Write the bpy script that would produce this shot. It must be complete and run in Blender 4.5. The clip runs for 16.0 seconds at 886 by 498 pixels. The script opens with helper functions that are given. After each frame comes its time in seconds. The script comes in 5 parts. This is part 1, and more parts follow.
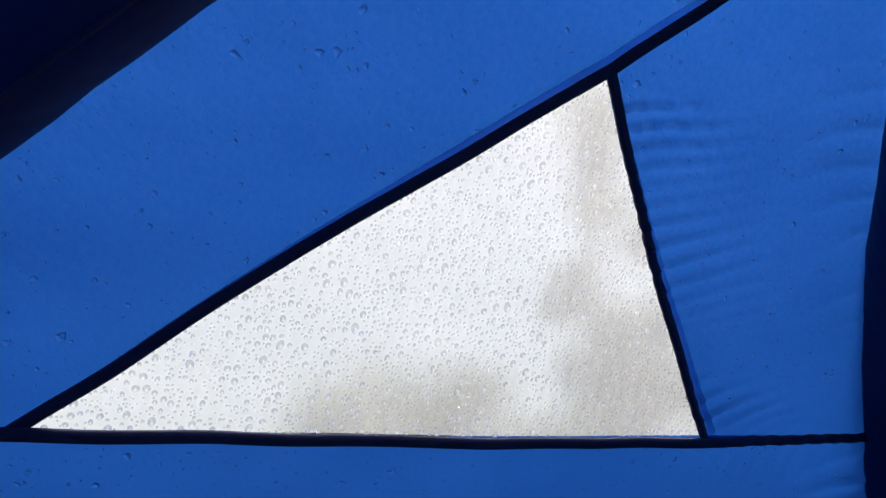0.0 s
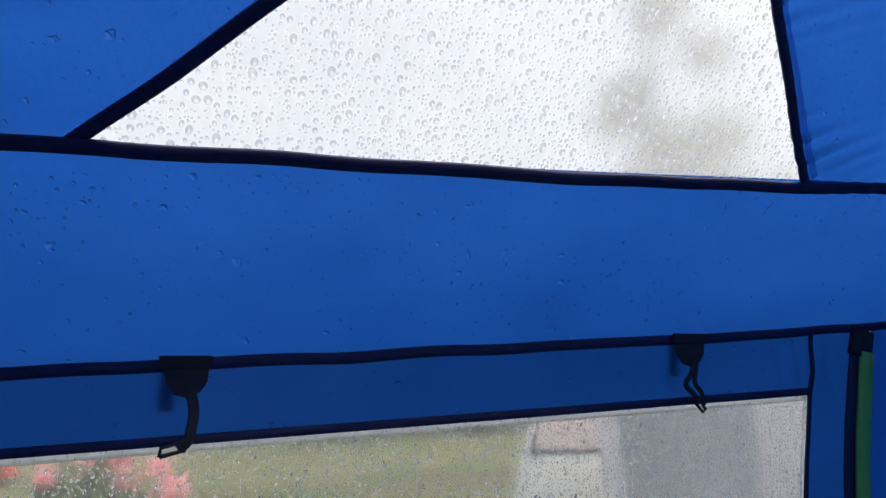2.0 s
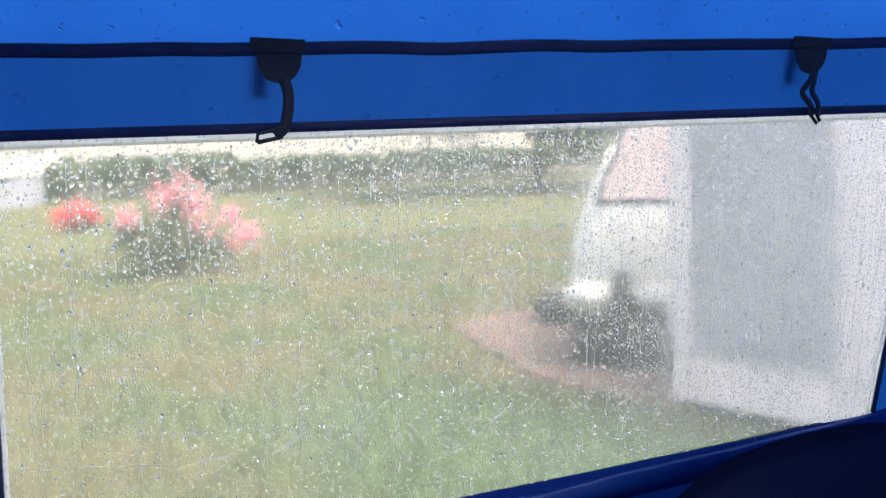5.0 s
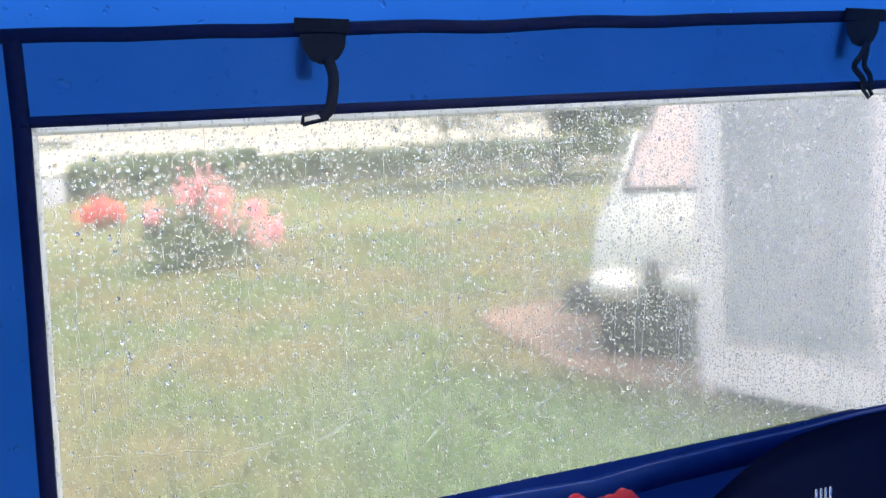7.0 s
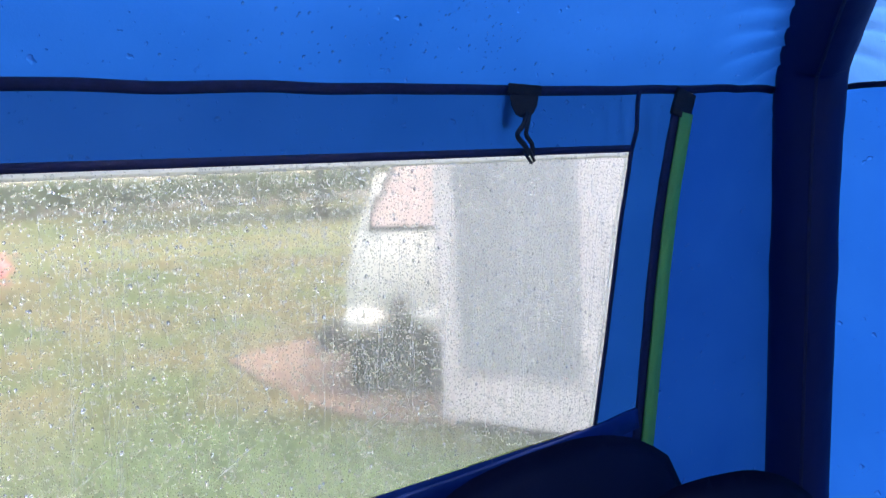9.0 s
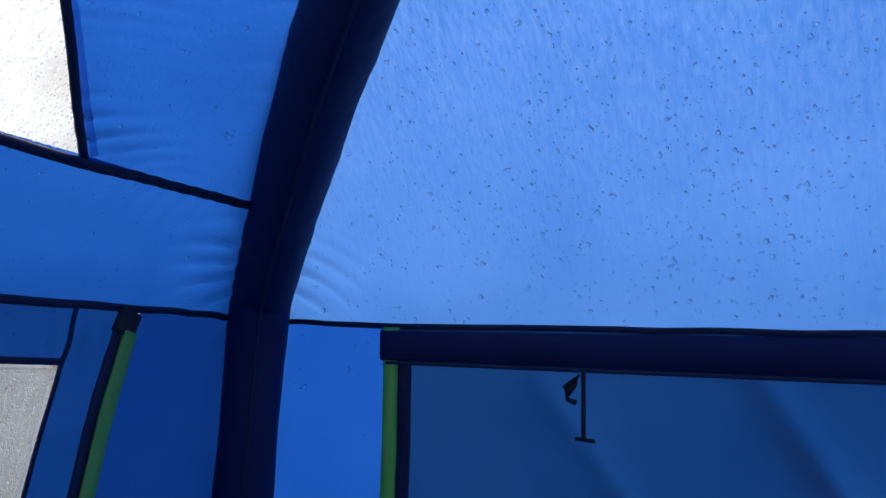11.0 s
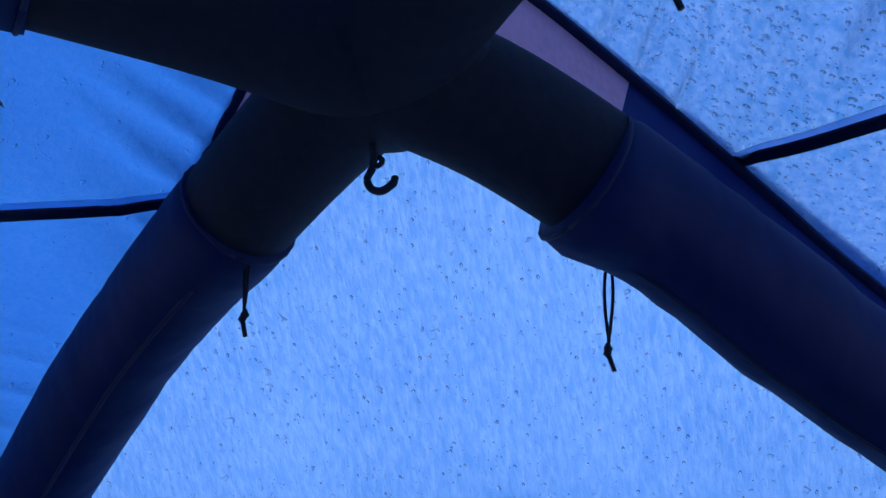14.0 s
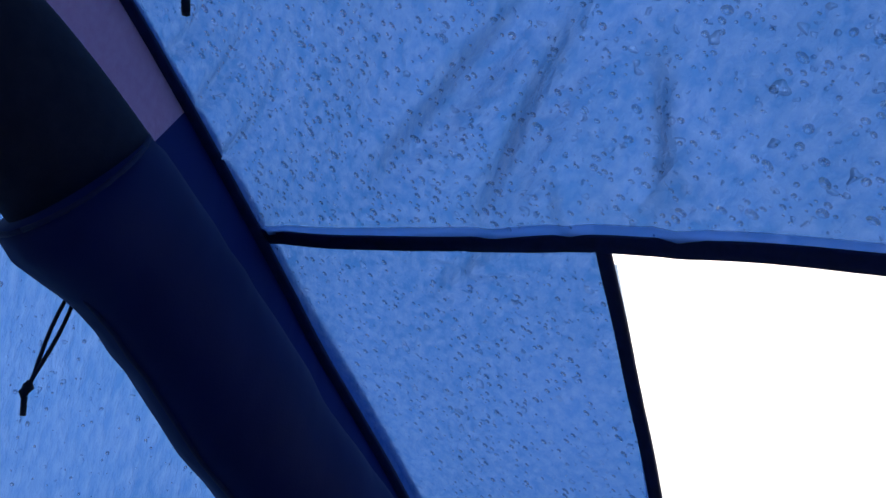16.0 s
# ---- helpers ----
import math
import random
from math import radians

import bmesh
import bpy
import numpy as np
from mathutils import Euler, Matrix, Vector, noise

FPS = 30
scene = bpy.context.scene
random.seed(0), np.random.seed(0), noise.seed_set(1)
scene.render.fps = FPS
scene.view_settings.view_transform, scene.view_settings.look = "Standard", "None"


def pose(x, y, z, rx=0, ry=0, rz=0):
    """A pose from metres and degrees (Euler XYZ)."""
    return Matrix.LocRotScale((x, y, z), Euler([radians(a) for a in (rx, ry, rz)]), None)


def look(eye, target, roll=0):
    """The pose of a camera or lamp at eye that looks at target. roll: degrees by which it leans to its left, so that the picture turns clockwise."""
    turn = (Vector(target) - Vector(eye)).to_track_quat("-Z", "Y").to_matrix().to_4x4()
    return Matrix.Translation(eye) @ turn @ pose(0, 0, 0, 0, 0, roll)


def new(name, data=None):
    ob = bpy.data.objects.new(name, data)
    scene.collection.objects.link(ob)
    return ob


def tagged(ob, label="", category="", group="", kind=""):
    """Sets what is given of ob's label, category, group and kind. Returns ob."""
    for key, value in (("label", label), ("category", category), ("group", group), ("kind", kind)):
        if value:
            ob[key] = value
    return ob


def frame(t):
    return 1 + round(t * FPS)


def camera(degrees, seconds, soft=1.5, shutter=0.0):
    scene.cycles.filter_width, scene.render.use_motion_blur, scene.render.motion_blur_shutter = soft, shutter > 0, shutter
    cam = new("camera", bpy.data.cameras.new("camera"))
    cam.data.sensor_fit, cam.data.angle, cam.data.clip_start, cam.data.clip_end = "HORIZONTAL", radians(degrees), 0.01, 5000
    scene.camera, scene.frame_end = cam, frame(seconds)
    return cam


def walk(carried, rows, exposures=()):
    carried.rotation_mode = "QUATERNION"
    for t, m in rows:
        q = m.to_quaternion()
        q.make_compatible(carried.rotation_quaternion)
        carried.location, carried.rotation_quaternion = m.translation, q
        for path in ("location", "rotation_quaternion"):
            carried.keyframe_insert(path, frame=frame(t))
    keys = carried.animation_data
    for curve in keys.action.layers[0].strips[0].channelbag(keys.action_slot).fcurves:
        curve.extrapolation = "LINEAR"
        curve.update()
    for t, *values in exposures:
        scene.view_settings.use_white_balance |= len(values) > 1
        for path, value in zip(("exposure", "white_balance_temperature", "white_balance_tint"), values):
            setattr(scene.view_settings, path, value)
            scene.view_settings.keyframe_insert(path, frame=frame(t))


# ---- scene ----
cam = camera(58.87, 16.0)
PATH = [
    (0.0, (-0.225, 0.014, 1.663), (0.573, 1.693, 2.402), -4.11),
    (0.5, (-0.223, 0.045, 1.652), (0.560, 1.746, 2.356), -4.22),
    (1.0, (-0.216, 0.089, 1.626), (0.543, 1.838, 2.230), -4.18),
    (1.5, (-0.216, 0.132, 1.588), (0.517, 1.933, 2.057), -3.92),
    (2.0, (-0.221, 0.166, 1.557), (0.487, 2.011, 1.873), -3.38),
    (2.5, (-0.237, 0.197, 1.532), (0.449, 2.067, 1.714), -3.03),
    (3.0, (-0.244, 0.219, 1.508), (0.429, 2.101, 1.579), -2.95),
    (3.5, (-0.251, 0.236, 1.491), (0.419, 2.120, 1.462), -2.69),
    (4.0, (-0.259, 0.251, 1.475), (0.394, 2.138, 1.349), -2.38),
    (4.5, (-0.264, 0.252, 1.487), (0.339, 2.142, 1.230), -1.82),
    (5.0, (-0.266, 0.247, 1.460), (0.285, 2.151, 1.189), -2.35),
    (5.2, (-0.271, 0.248, 1.442), (0.257, 2.160, 1.182), -2.50),
    (7.3, (-0.301, 0.272, 1.445), (0.201, 2.185, 1.146), -3.31),
    (7.5, (-0.272, 0.252, 1.465), (0.244, 2.159, 1.153), -3.22),
    (8.0, (-0.253, 0.236, 1.463), (0.450, 2.088, 1.185), -2.37),
    (8.5, (-0.218, 0.223, 1.471), (0.661, 2.002, 1.218), -2.21),
    (9.0, (-0.182, 0.214, 1.481), (0.859, 1.906, 1.250), -2.18),
    (9.5, (-0.137, 0.175, 1.486), (1.093, 1.741, 1.301), -1.74),
    (10.0, (-0.096, 0.121, 1.498), (1.366, 1.484, 1.414), -0.34),
    (10.2, (-0.083, 0.091, 1.502), (1.469, 1.353, 1.492), 0.01),
    (12.3, (-0.037, -0.187, 1.565), (1.750, 0.430, 2.220), 2.69),
    (12.5, (-0.049, -0.194, 1.592), (1.719, 0.405, 2.310), 2.48),
    (13.0, (-0.093, -0.217, 1.659), (1.615, 0.344, 2.536), 1.33),
    (13.5, (-0.139, -0.231, 1.727), (1.501, 0.295, 2.744), 0.84),
    (14.0, (-0.140, -0.254, 1.750), (1.477, 0.154, 2.854), 0.80),
    (14.5, (-0.124, -0.287, 1.767), (1.489, -0.072, 2.931), 0.41),
    (15.0, (-0.102, -0.318, 1.778), (1.492, -0.338, 2.986), 0.60),
    (15.5, (-0.075, -0.352, 1.786), (1.462, -0.636, 3.034), 0.93),
    (16.0, (-0.058, -0.372, 1.792), (1.394, -0.940, 3.045), -0.21),
]
walk(cam, [(t, look(eye, target, roll)) for t, eye, target, roll in PATH],
     exposures=[(0.0, 0.36), (1.5, 0.32), (2.2, 0.68), (3.0, 1.38), (3.5, 1.5), (5.0, 1.48), (7.5, 1.6), (9.0, 1.6), (9.5, 1.55), (10.2, 1.32), (12.3, 0.45), (14.0, 1.05), (15.0, 1.15), (15.5, 0.7), (16.0, 0.4)])

# ---- daylight: thin bright overcast with a veiled sun in the south-east ----
world = bpy.data.worlds.new("overcast_sky")
scene.world = world
world.use_nodes = True
wn = world.node_tree
sky = wn.nodes.new("ShaderNodeTexSky")
sky.sky_type, sky.sun_disc = "NISHITA", False
sky.sun_elevation, sky.sun_rotation = radians(61), radians(128)
sky.air_density, sky.dust_density, sky.ozone_density = 1.0, 6.0, 0.6
SKY = 0.20
bg = wn.nodes["Background"]
bg.inputs["Strength"].default_value = SKY
grey = wn.nodes.new("ShaderNodeHueSaturation")
grey.inputs["Saturation"].default_value = 0.72
wn.links.new(sky.outputs[0], grey.inputs["Color"])
wn.links.new(grey.outputs[0], bg.inputs["Color"])
sun = new("sun", bpy.data.lights.new("sun", "SUN"))
sun.data.energy, sun.data.angle, sun.data.color = 1.3, radians(16), (1.0, 0.95, 0.88)
sun.matrix_world = look((3.23, -2.53, 7.4), (0, 0, 0))


# ---- materials ----
def material(name):
    m = bpy.data.materials.new(name)
    m.use_nodes = True
    t = m.node_tree
    t.nodes.clear()
    out = t.nodes.new("ShaderNodeOutputMaterial")
    return m, t, out


def node(t, kind, **values):
    n = t.nodes.new(kind)
    for key, value in values.items():
        n.inputs[key.replace("_", " ")].default_value = value
    return n


def spread(t, scale, detail=4.0, rough=0.6, stretch=(1, 1, 1), low=0.35, high=0.65):
    """Noise in world metres, as a value from 0 to 1."""
    co = t.nodes.new("ShaderNodeTexCoord")
    mp = t.nodes.new("ShaderNodeMapping")
    mp.inputs["Scale"].default_value = stretch
    t.links.new(co.outputs["Object"], mp.inputs[0])
    n = node(t, "ShaderNodeTexNoise", Scale=scale, Detail=detail, Roughness=rough)
    t.links.new(mp.outputs[0], n.inputs["Vector"])
    r = t.nodes.new("ShaderNodeMapRange")
    r.inputs["From Min"].default_value, r.inputs["From Max"].default_value = low, high
    t.links.new(n.outputs[0], r.inputs[0])
    return r.outputs[0]


def blend(t, fac, a, b):
    m = t.nodes.new("ShaderNodeMix")
    m.data_type = "RGBA"
    if isinstance(fac, float):
        m.inputs[0].default_value = fac
    else:
        t.links.new(fac, m.inputs[0])
    for i, c in ((6, a), (7, b)):
        if isinstance(c, tuple):
            m.inputs[i].default_value = (*c, 1)
        else:
            t.links.new(c, m.inputs[i])
    return m.outputs[2]


def mixed(t, fac, a, b):
    m = t.nodes.new("ShaderNodeMixShader")
    if isinstance(fac, float):
        m.inputs[0].default_value = fac
    else:
        t.links.new(fac, m.inputs[0])
    t.links.new(a.outputs[0], m.inputs[1])
    t.links.new(b.outputs[0], m.inputs[2])
    return m


def relief(t, height, strength, distance):
    b = node(t, "ShaderNodeBump", Strength=strength, Distance=distance)
    t.links.new(height, b.inputs["Height"])
    return b.outputs[0]


def cloth(name, a, b, through_a, through_b, share, grain=420.0, gloss=0.45, wet=0.0, film_to=(1.0, 1.0, 0.5), drops=0.0, rise=1.0, creased=False):
    """Woven coated fabric that lets some daylight through. wet: relief of the water film on it; drops: how many of the
    cells hold a drop, its bright and dark sides painted in.
    """
    m, t, out = material(name)
    big = spread(t, 3.0, 3.0)
    fine = spread(t, grain, 2.0, 0.5, (1, 1, 1), 0.3, 0.7)
    col = blend(t, big, a, b)
    tr = blend(t, big, through_a, through_b)
    bump = relief(t, fine, 0.15, 0.0006)

    def chain(height, distance, under):
        n = node(t, "ShaderNodeBump", Strength=1.0, Distance=distance)
        t.links.new(height, n.inputs["Height"])
        t.links.new(under, n.inputs["Normal"])
        return n.outputs[0]

    def calc(kind, x, y, clamp=False):
        n = t.nodes.new("ShaderNodeMath")
        n.operation, n.use_clamp = kind, clamp
        for i, v in ((0, x), (1, y)):
            if isinstance(v, float):
                n.inputs[i].default_value = v
            else:
                t.links.new(v, n.inputs[i])
        return n.outputs[0]

    if creased:
        bump = chain(spread(t, 7.0, 2.0, 0.5, (1.6, 1.6, 0.7), 0.3, 0.7), 0.005, bump)
    if wet:
        film = spread(t, 110.0, 4.0, 0.6, film_to, 0.36, 0.76)
        at = t.nodes.new("ShaderNodeTexCoord")
        axis_of = t.nodes.new("ShaderNodeSeparateXYZ")
        t.links.new(at.outputs["Object"], axis_of.inputs[0])
        film = calc("MULTIPLY", film, calc("MULTIPLY", calc("SUBTRACT", axis_of.outputs[2], 1.55), 1.5, True))
        tr = blend(t, calc("MULTIPLY", film, wet * 0.75), tr, tuple(min(1.0, c * 1.2 + 0.07) for c in through_b))
        bump = chain(film, 0.0022 * wet, bump)
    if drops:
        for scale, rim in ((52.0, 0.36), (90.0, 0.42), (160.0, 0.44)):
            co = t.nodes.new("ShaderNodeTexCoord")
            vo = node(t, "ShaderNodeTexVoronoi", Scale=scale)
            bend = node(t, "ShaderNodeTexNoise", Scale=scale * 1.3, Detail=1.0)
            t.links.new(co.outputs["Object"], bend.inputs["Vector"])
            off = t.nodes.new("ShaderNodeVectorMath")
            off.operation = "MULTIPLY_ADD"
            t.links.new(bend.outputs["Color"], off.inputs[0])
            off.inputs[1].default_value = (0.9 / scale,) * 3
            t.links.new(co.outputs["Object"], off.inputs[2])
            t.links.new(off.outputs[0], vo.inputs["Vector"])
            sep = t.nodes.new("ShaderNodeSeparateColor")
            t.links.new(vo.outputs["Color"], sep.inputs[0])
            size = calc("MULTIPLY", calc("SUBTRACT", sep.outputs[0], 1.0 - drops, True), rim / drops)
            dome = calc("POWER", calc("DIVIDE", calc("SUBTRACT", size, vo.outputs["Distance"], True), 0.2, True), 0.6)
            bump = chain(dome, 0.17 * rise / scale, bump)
            # Drop light painted into tr: rim and low side dark, core and top bright.
            rim_shade = calc("MULTIPLY", calc("SUBTRACT", 1.0, calc("ABSOLUTE", calc("SUBTRACT", calc("MULTIPLY", dome, 3.2), 1.0), 0.0), True), 0.11 * rise)
            core_glow = calc("MULTIPLY", calc("SUBTRACT", dome, 0.68, True), 0.28 * rise)
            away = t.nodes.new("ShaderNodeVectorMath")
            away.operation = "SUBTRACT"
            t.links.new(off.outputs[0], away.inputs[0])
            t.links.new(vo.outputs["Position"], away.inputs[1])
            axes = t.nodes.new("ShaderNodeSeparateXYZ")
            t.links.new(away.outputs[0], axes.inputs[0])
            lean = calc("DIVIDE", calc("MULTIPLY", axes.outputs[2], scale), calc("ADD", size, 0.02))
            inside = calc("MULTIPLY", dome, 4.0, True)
            low_shade = calc("MULTIPLY", calc("MULTIPLY", calc("MULTIPLY", lean, -1.0, True), inside), 0.26 * rise, True)
            high_glow = calc("MULTIPLY", calc("MULTIPLY", calc("MULTIPLY", lean, 1.0, True), inside), 0.17 * rise, True)
            tr = blend(t, low_shade, tr, tuple(c * 0.3 for c in through_a))
            tr = blend(t, high_glow, tr, tuple(min(1.0, c * 1.5 + 0.08) for c in through_b))
            tr = blend(t, rim_shade, tr, tuple(c * 0.25 for c in through_a))
            tr = blend(t, core_glow, tr, tuple(min(1.0, c * 1.5 + 0.05) for c in through_b))
    pr = node(t, "ShaderNodeBsdfPrincipled", Roughness=gloss)
    pr.inputs["Specular IOR Level"].default_value = 0.35
    t.links.new(col, pr.inputs["Base Color"])
    t.links.new(bump, pr.inputs["Normal"])
    tl = t.nodes.new("ShaderNodeBsdfTranslucent")
    t.links.new(tr, tl.inputs["Color"])
    t.links.new(bump, tl.inputs["Normal"])
    t.links.new(mixed(t, share, pr, tl).outputs[0], out.inputs[0])
    return m


def solid(name, a, b, rough=0.6, metal=0.0, scale=18.0, bump=0.15, depth=0.002, stretch=(1, 1, 1), spec=0.5):
    m, t, out = material(name)
    big = spread(t, scale, 5.0, 0.6, stretch)
    fine = spread(t, scale * 9, 3.0, 0.6, stretch, 0.3, 0.7)
    pr = node(t, "ShaderNodeBsdfPrincipled", Roughness=rough, Metallic=metal)
    pr.inputs["Specular IOR Level"].default_value = spec
    t.links.new(blend(t, big, a, b), pr.inputs["Base Color"])
    t.links.new(relief(t, fine, bump, depth), pr.inputs["Normal"])
    t.links.new(pr.outputs[0], out.inputs[0])
    return m


def clear_film(name, haze, tint, blur, sharp):
    """Flexible clear plastic, a little milky and wavy."""
    m, t, out = material(name)
    milky = spread(t, 7.0, 4.0, 0.6, (1, 1, 0.4), 0.3, 0.7)
    tr = t.nodes.new("ShaderNodeBsdfTransparent")
    tr.inputs[0].default_value = (*tint, 1)
    rf = node(t, "ShaderNodeBsdfRefraction", Roughness=blur, IOR=1.03)
    rf.inputs[0].default_value = (*tint, 1)
    tl = t.nodes.new("ShaderNodeBsdfTranslucent")
    tl.inputs[0].default_value = (0.97, 0.95, 0.90, 1)
    gl = node(t, "ShaderNodeBsdfGlossy", Roughness=0.08)
    crease = relief(t, spread(t, 9.0, 3.0, 0.5, (1.2, 1, 0.25), 0.3, 0.7), 1.0, 0.006)
    t.links.new(crease, rf.inputs["Normal"])
    t.links.new(crease, gl.inputs["Normal"])
    fr = node(t, "ShaderNodeFresnel", IOR=1.3)
    k = t.nodes.new("ShaderNodeMapRange")
    k.inputs["To Min"].default_value, k.inputs["To Max"].default_value = haze * 0.88, haze * 1.12
    t.links.new(milky, k.inputs[0])
    body = mixed(t, k.outputs[0], mixed(t, 1.0 - sharp, tr, rf), tl)
    half = t.nodes.new("ShaderNodeMath")
    half.operation, half.inputs[1].default_value = "MULTIPLY", 0.6
    t.links.new(fr.outputs[0], half.inputs[0])
    t.links.new(mixed(t, half.outputs[0], body, gl).outputs[0], out.inputs[0])
    return m


def water(name, share, clear=0.0):
    """Water drops: share of milky light, and how much passes straight through a thin drop."""
    m, t, out = material(name)
    g = node(t, "ShaderNodeBsdfGlass", Roughness=0.0, IOR=1.45)
    g.inputs[0].default_value = (0.97, 0.98, 1, 1)
    tl = t.nodes.new("ShaderNodeBsdfTranslucent")
    tl.inputs[0].default_value = (0.95, 0.96, 0.97, 1)
    thin = t.nodes.new("ShaderNodeBsdfTransparent")
    t.links.new(mixed(t, clear, mixed(t, share, g, tl), thin).outputs[0], out.inputs[0])
    return m


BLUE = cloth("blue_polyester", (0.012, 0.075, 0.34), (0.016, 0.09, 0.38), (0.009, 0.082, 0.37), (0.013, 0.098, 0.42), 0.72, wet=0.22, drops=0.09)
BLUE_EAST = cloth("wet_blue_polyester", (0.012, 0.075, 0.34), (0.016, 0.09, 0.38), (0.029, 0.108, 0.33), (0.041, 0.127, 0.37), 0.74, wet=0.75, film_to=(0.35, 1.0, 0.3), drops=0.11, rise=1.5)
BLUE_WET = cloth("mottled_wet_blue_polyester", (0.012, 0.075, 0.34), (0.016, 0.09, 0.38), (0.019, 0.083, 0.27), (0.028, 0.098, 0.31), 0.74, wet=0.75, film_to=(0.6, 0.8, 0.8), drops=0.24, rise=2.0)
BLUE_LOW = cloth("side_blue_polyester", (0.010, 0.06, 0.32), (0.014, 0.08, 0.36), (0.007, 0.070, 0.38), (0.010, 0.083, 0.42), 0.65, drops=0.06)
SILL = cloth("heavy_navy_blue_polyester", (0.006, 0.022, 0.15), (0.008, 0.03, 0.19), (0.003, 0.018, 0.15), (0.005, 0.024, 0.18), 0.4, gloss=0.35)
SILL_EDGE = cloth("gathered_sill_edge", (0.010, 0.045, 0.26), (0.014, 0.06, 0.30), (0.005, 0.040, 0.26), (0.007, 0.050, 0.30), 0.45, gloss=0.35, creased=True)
DOOR_BLUE = cloth("door_blue_polyester", (0.010, 0.055, 0.20), (0.014, 0.066, 0.24), (0.004, 0.034, 0.15), (0.006, 0.041, 0.17), 0.55)
NAVY = cloth("navy_sleeve_fabric", (0.008, 0.016, 0.085), (0.011, 0.021, 0.11), (0.004, 0.014, 0.13), (0.006, 0.018, 0.16), 0.25, gloss=0.65, creased=True)
NAVY_TAPE = solid("navy_binding_tape", (0.004, 0.007, 0.045), (0.007, 0.012, 0.07), 0.7, scale=90, bump=0.4, depth=0.0006)
BLACK = solid("black_tube_fabric", (0.018, 0.019, 0.029), (0.024, 0.025, 0.036), 0.8, scale=60, bump=0.3, depth=0.0006, spec=0.2)
BLACK_TAPE = solid("black_webbing", (0.006, 0.007, 0.012), (0.012, 0.014, 0.024), 0.7, scale=160, bump=0.5, depth=0.0005)
GREEN = cloth("green_zip_tape", (0.18, 0.52, 0.13), (0.21, 0.58, 0.15), (0.20, 0.50, 0.13), (0.24, 0.56, 0.15), 0.24, grain=700)
PALE = cloth("pale_reinforcement", (0.6, 0.36, 0.42), (0.66, 0.41, 0.47), (0.85, 0.30, 0.36), (0.92, 0.34, 0.40), 0.7, wet=0.6)
FILM = clear_film("window_film", 0.21, (0.98, 0.97, 0.94), 0.31, 0.14)
FILM_TOP = clear_film("milky_window_film", 0.44, (1.0, 0.96, 0.88), 0.75, 0.0)
FILM_HEM = cloth("welded_film_hem", (0.8, 0.8, 0.8), (0.85, 0.85, 0.85), (0.97, 0.96, 0.94), (0.98, 0.97, 0.95), 0.9, grain=200)
THIN = cloth("thin_seam_allowance", (0.03, 0.12, 0.42), (0.04, 0.14, 0.46), (0.70, 0.80, 0.95), (0.74, 0.83, 0.96), 0.95)
WATER = water("rain_water", 0.27)
WATER_LARGE = water("large_rain_drops", 0.16)
WATER_TOP = water("clear_rain_drops", 0.12, 0.5)
WATER_ROOF = water("roof_rain_drops", 0.10, 0.47)
CHAIR = cloth("dark_navy_canvas", (0.006, 0.010, 0.045), (0.010, 0.015, 0.06), (0.005, 0.009, 0.05), (0.007, 0.012, 0.06), 0.15, grain=260, gloss=0.6)
STEEL = solid("powder_coated_steel", (0.03, 0.032, 0.036), (0.045, 0.047, 0.05), 0.4, scale=60)
BRIGHT_STEEL = solid("bright_steel", (0.6, 0.6, 0.6), (0.7, 0.7, 0.7), 0.25, 1.0, 40)
RED = cloth("red_towelling", (0.55, 0.02, 0.035), (0.66, 0.035, 0.05), (0.5, 0.02, 0.03), (0.6, 0.03, 0.04), 0.2, grain=200, gloss=0.8)


# ---- mesh helpers ----
def part(name, bm, mat, parent=None, label="", smooth=True):
    me = bpy.data.meshes.new(name)
    bm.normal_update()
    for f in bm.faces:
        f.smooth = smooth
    bm.to_mesh(me)
    bm.free()
    me.materials.append(mat)
    ob = new(name, me)
    if parent:
        ob.parent = parent
    if label:
        ob["label"] = label
    return ob


def thing(name, label, category="", kind="", at=(0, 0, 0), group=""):
    ob = new(name)
    ob.empty_display_size = 0.05
    ob.location = at
    return tagged(ob, label, category, group, kind)


def frames_along(pts):
    """Tangent, side and up for each point of a line."""
    pts = [Vector(p) for p in pts]
    out = []
    for i, p in enumerate(pts):
        a, b = pts[max(i - 1, 0)], pts[min(i + 1, len(pts) - 1)]
        out.append((p, (b - a).normalized()))
    return out


def tube(bm, pts, radius, sides=16, cap=True, squash=1.0, up=(0, 0, 1)):
    rings = []
    for i, (p, tan) in enumerate(frames_along(pts)):
        u = Vector(up)
        side = tan.cross(u)
        if side.length < 1e-3:
            side = tan.cross(Vector((1, 0, 0)))
        side.normalize()
        u = side.cross(tan).normalized()
        r = radius[i] if isinstance(radius, (list, tuple)) else radius
        rings.append([bm.verts.new(p + side * (r * math.cos(a)) + u * (r * squash * math.sin(a)))
                      for a in (2 * math.pi * k / sides for k in range(sides))])
    for a, b in zip(rings, rings[1:]):
        for k in range(sides):
            bm.faces.new((a[k], a[(k + 1) % sides], b[(k + 1) % sides], b[k]))
    if cap:
        bm.faces.new(rings[0][::-1])
        bm.faces.new(rings[-1])
    return bm


